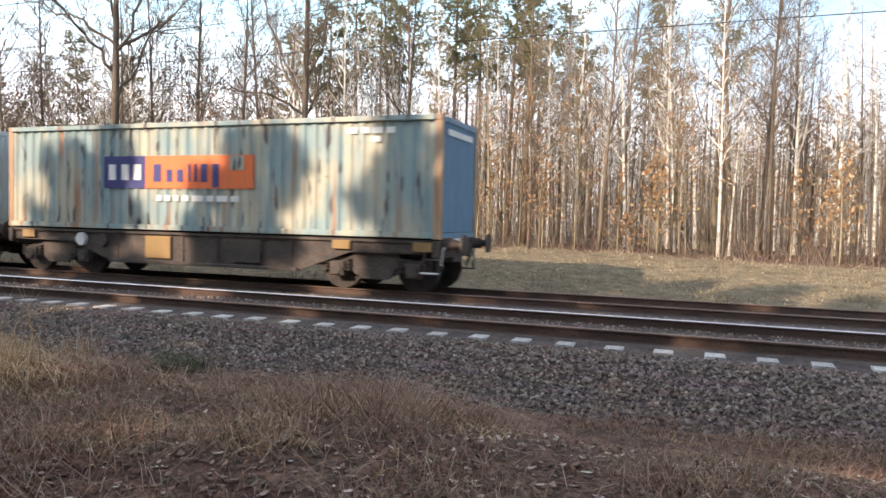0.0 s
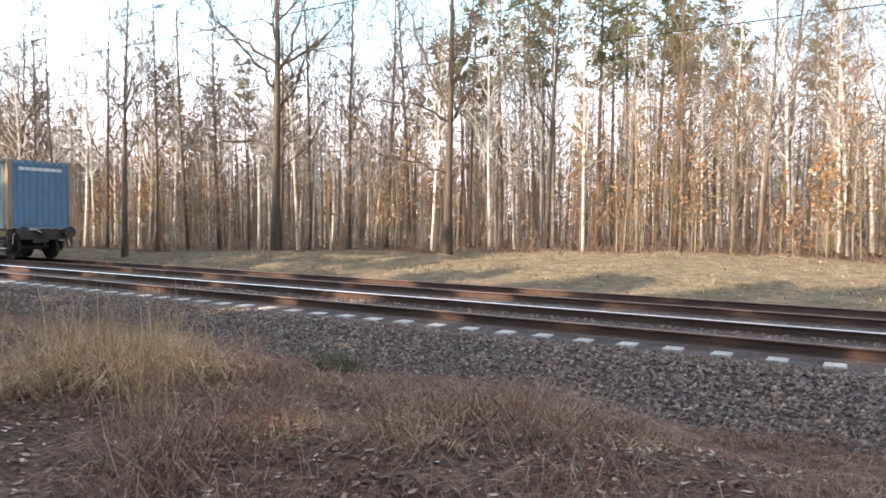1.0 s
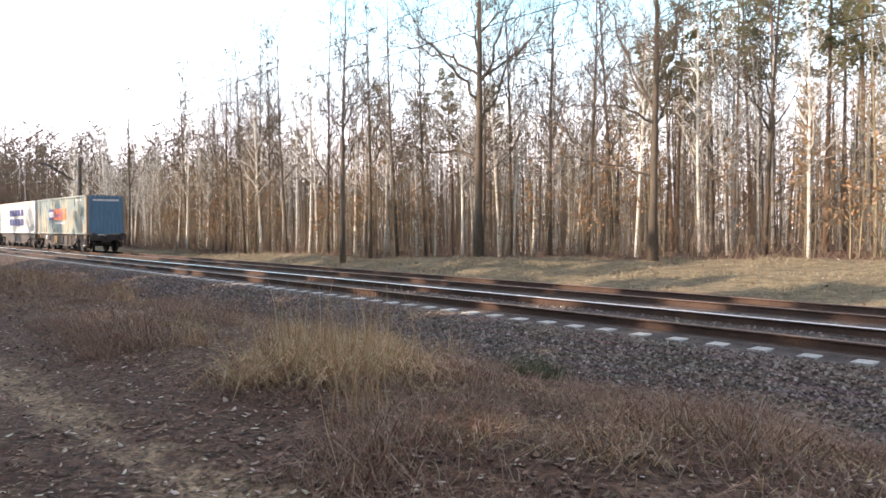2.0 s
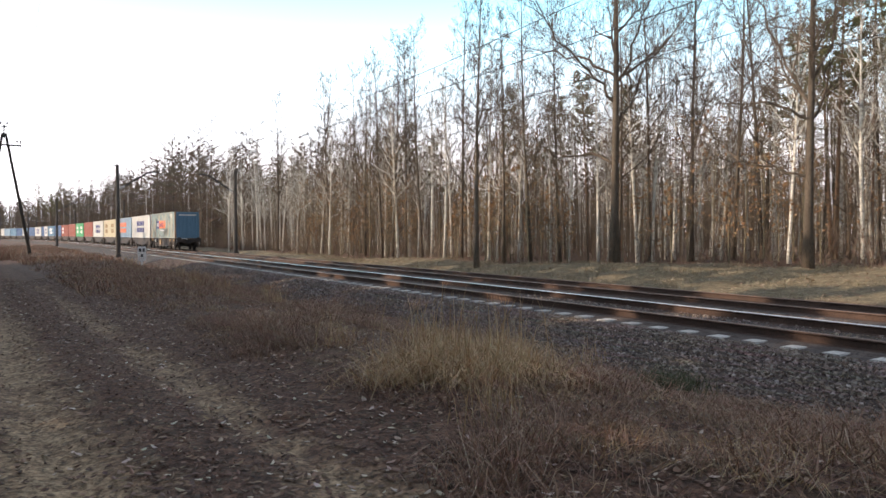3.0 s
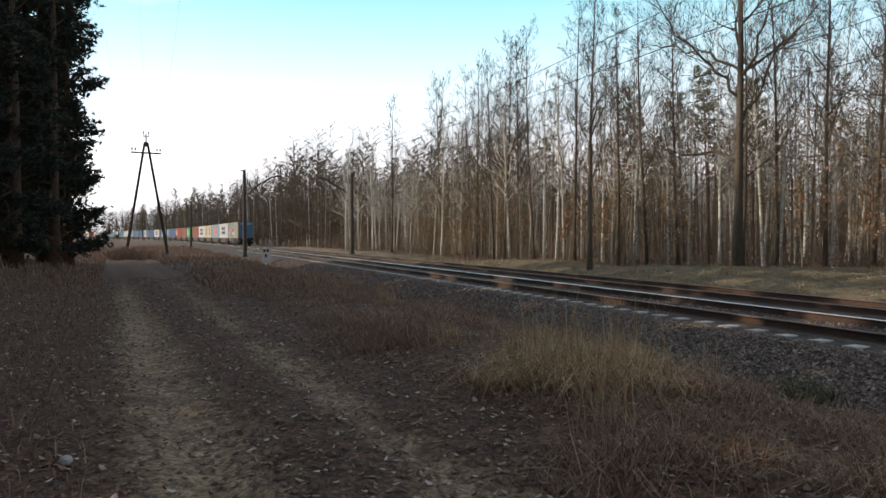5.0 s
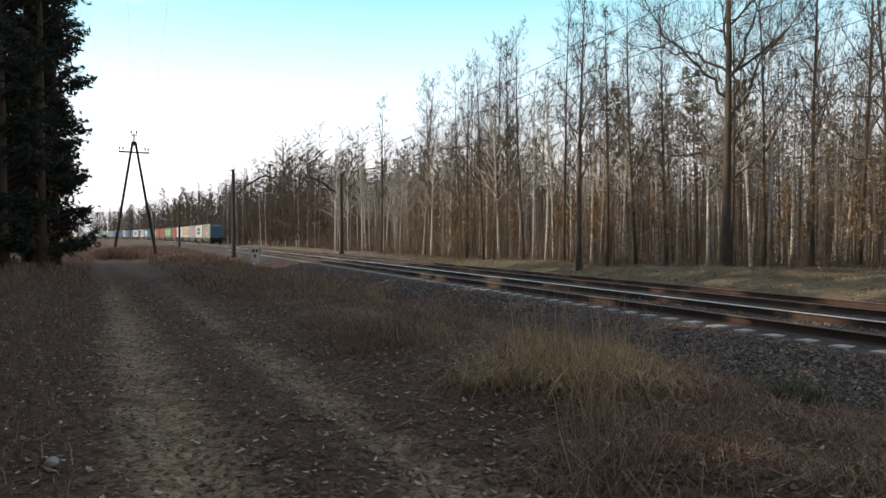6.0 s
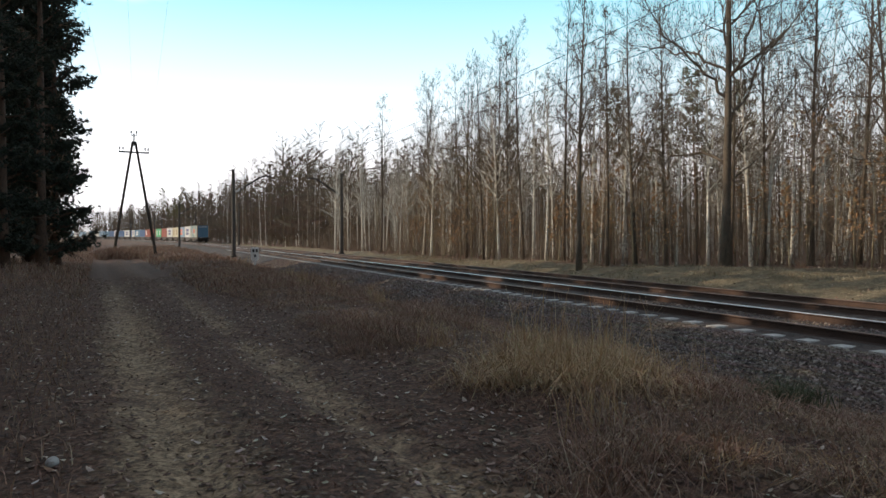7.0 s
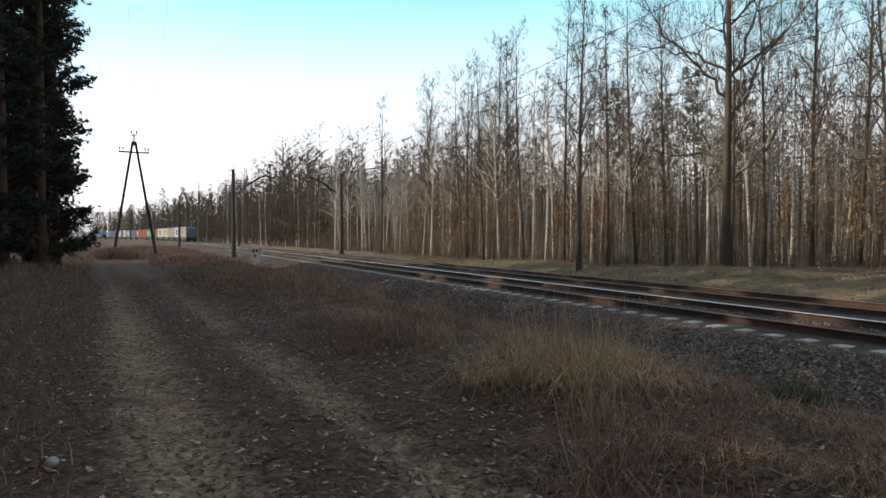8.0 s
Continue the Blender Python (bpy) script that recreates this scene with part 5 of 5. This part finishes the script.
def verge(count, rs):
    """The strip between track road and ballast, in tufts."""
    c = int(count / 60)
    cx = 7 - 42 * rs.rand(c) ** 1.45
    lo, hi = road_y(cx) + 1.75 - 0.75 * smooth(-4.6, -3.2, cx) - 0.6 * smooth(-3.0, -1.0, cx), track_y(cx) - 3.15 + 0.5 * smooth(-8.0, -13.0, cx)
    cy = lo + (hi - lo) * rs.beta(1.3, 1.1, c)
    k = rs.randint(0, c, count)
    x, y = cx[k] + rs.normal(0, 0.15, count), cy[k] + rs.normal(0, 0.15, count)
    w = y - road_y(x)
    tall = np.clip(0.6 + 0.7 * waves(x, y, 1.5, 12), 0.22, 1.7) * np.clip((w - 1.3 + 0.7 * smooth(-4.6, -3.2, x) + 0.6 * smooth(-3.0, -1.0, x)) / 0.9, 0.35, 1)
    return x, y, tall


def bank(count, rs):
    x = rs.uniform(-60, 20, count)
    e = forest_edge(x)
    u = 7.4 + (e - 7.0) * rs.rand(count)
    y = track_y(x) + u
    return x, y, np.clip(0.45 + 0.7 * waves(x, y, 1.6, 13), 0.12, 1.5)


def roadside(count, rs):
    x = 3 - 55 * rs.rand(count) ** 1.2
    side = rs.rand(count)
    w = np.where(side < 0.72, -1.4 - 3.0 * rs.rand(count), rs.normal(0.03, 0.18, count))
    return x, road_y(x) + w, np.where(side < 0.72, 0.8, 0.18) * (1 + 0 * x)


def straw_clump(count, rs):
    """The tall pale tufts near the ballast's foot."""
    spots = np.array([(-6.0, 3.9), (-5.7, 4.2), (-5.9, 4.6), (-6.1, 5.2), (-5.6, 4.9), (-5.0, 4.8), (-6.4, 5.8), (-5.2, 4.3), (-6.7, 4.7), (-7.6, 5.6)])
    k = rs.randint(0, len(spots), count)
    return spots[k, 0] + rs.normal(0, 0.18, count), spots[k, 1] + rs.normal(0, 0.17, count), np.ones(count)


def bank_leaves(count, rs):
    x = rs.uniform(-50, 20, count)
    return x, track_y(x) + 7.6 + (forest_edge(x) - 6.0) * rs.rand(count)


def distant(count, rs):
    """Weeds on both sides of the track road further off."""
    x = -20 - 85 * rs.rand(count)
    lo, hi = road_y(x) + 1.4, track_y(x) - 2.7
    side = rs.rand(count) < 0.7
    y = np.where(side, lo + (hi - lo) * rs.rand(count), road_y(x) - 1.5 - 4.0 * rs.rand(count))
    return x, y, np.clip(0.5 + 0.6 * waves(x, y, 0.7, 17), 0.15, 1.4) * np.where(y > track_y(x) - 3.9, 0.55, 1.0)


def brush(count, rs):
    """The low brown brush round the foot of the power pole."""
    k = rs.rand(count)
    return -56.5 + rs.normal(0, 1.6, count), 2.6 + 2.6 * k + rs.normal(0, 0.3, count), np.ones(count)


def green_spot(count, rs):
    return -5.12 + rs.normal(0, 0.2, count), 7.15 + rs.normal(0, 0.14, count), np.ones(count)


rs = np.random.RandomState(31)
for name, args, mat, lab in (
        ("dry_grass", (100000, verge, 0.34, 0.0038, 1.5), M_GRASS, "brown dry winter grass in tufts beside the ballast"),
        ("distant_grass", (24000, distant, 0.42, 0.016, 0.9), M_GRASS, "brown weeds along the far stretch of the track road"),
        ("matted_grass", (22000, verge, 0.17, 0.0045, 2.4), M_STRAW, "matted straw lying over the brown grass"),
        ("bank_grass", (34000, bank, 0.24, 0.009, 1.3), M_BANK, "short pale dry grass on the bank beyond the rails"),
        ("roadside_grass", (12000, roadside, 0.20, 0.006, 0.6), M_GRASS, "short brown grass along the track road"),
        ("straw_tufts", (3000, straw_clump, 0.44, 0.0042, 1.7), M_STRAW, "drooping straw-coloured grass tufts near the ballast"),
        ("straw_stalks", (170, straw_clump, 0.92, 0.0042, 0.3), M_STRAW, "tall pale straw stalks rising from the grass tufts"),
        ("dry_stalks", (1300, verge, 0.80, 0.004, 0.5), M_STRAW, "single tall pale dead stalks in the grass"),
        ("brush", (3500, brush, 0.85, 0.016, 0.9), M_GRASS, "low brown brush at the foot of the power pole"),
        ("green_tuft", (900, green_spot, 0.34, 0.005, 0.7), M_GREEN, "small dull green grass tuft at the ballast foot")):
    v, f = blades(*args, rs)
    tagged(new(name, mesh_of(name, v, f, mat)), lab, "grass", kind="stuff")


def fallen(count, rs, small, large, far=0):
    x = 5 - 34 * rs.rand(count) ** 1.5
    w = rs.uniform(-3.5, 4.2, count)
    y = road_y(x) + w
    keep = rs.rand(count) < np.clip(1.2 - 0.9 * np.exp(-((w + 0.72) / 0.35) ** 2) - 0.5 * np.exp(-((w - 0.8) / 0.3) ** 2), 0, 1)
    x, y = x[keep], y[keep]
    bx, by = bank_leaves(far, rs)
    x, y = np.concatenate([x, bx]), np.concatenate([y, by])
    n = len(x)
    z = ground_z(x, y) + 0.012
    s = rs.uniform(small, large, n) * np.where(y > track_y(x), 1.7, 1.0)
    a = rs.uniform(0, 6.28, n)
    base = np.array([(-1, 0, 0.1), (-0.25, 0.55, 0.0), (0.45, 0.42, 0.25), (1, 0, 0.45), (0.4, -0.5, 0.2), (-0.3, -0.45, 0.05)])
    P = base[None] * s[:, None, None]
    P[:, :, 2] *= rs.uniform(-0.6, 2.2, (n, 1))
    P[:, :, 1] *= rs.uniform(0.6, 1.3, (n, 1))
    c, d = np.cos(a)[:, None], np.sin(a)[:, None]
    Q = np.stack([P[:, :, 0] * c - P[:, :, 1] * d + x[:, None], P[:, :, 0] * d + P[:, :, 1] * c + y[:, None], P[:, :, 2] + z[:, None]], -1)
    b = 6 * np.arange(n)
    return Q.reshape(-1, 3), np.stack([b, b + 1, b + 2, b + 3], -1).tolist() + np.stack([b, b + 3, b + 4, b + 5], -1).tolist()


v, f = fallen(90000, rs, 0.011, 0.033)
tagged(new("leaf_mulch", mesh_of("leaf_mulch", v, f, M_MULCH)), "dark brown crumbled leaf litter on the track road", "leaves", kind="stuff")
v, f = fallen(9000, rs, 0.014, 0.042, 6000)
tagged(new("fallen_leaves", mesh_of("fallen_leaves", v, f, M_LITTER)), "curled brown and pale fallen leaves on the ground", "leaves", kind="stuff")

v, f = fallen(2800, rs, 0.014, 0.038)
tagged(new("pale_leaves", mesh_of("pale_leaves", v, f, M_PALE)), "bleached pale oak leaves lying on the track road", "leaves", kind="stuff")

bm = bmesh.new()
bmesh.ops.create_icosphere(bm, subdivisions=3, radius=0.05)
for w in bm.verts:
    w.co = Vector((w.co.x * 1.15, w.co.y * 0.9, w.co.z * 0.7)) * (1 + 0.14 * noise.noise(w.co * 14))
stone_me = bpy.data.meshes.new("field_stone")
bm.to_mesh(stone_me)
bm.free()
stone_me.materials.append(M_SLEEPER)
field_stone = tagged(new("field_stone", stone_me), "pale rounded field stone lying on the track road", "stone")
sx, sy, sz = spot(90.6, 5.55)
field_stone.matrix_basis = pose(sx, sy, sz + 0.03)


# ---------- what moves ----------
def motions():
    times = [0.5 * k for k in range(17)]
    for thing, mid, up, shift in moving:
        walk(thing, [(t, ride(mid, t) @ pose(shift, 0, up)) for t in times])
    for w in turning:
        x = w.matrix_basis.translation.x
        walk(w, [(k / 30, pose(x, 0, 0.475) @ Matrix.Rotation(-SPEED * k / 30 / 0.475, 4, "Y")) for k in range(241)])


motions()
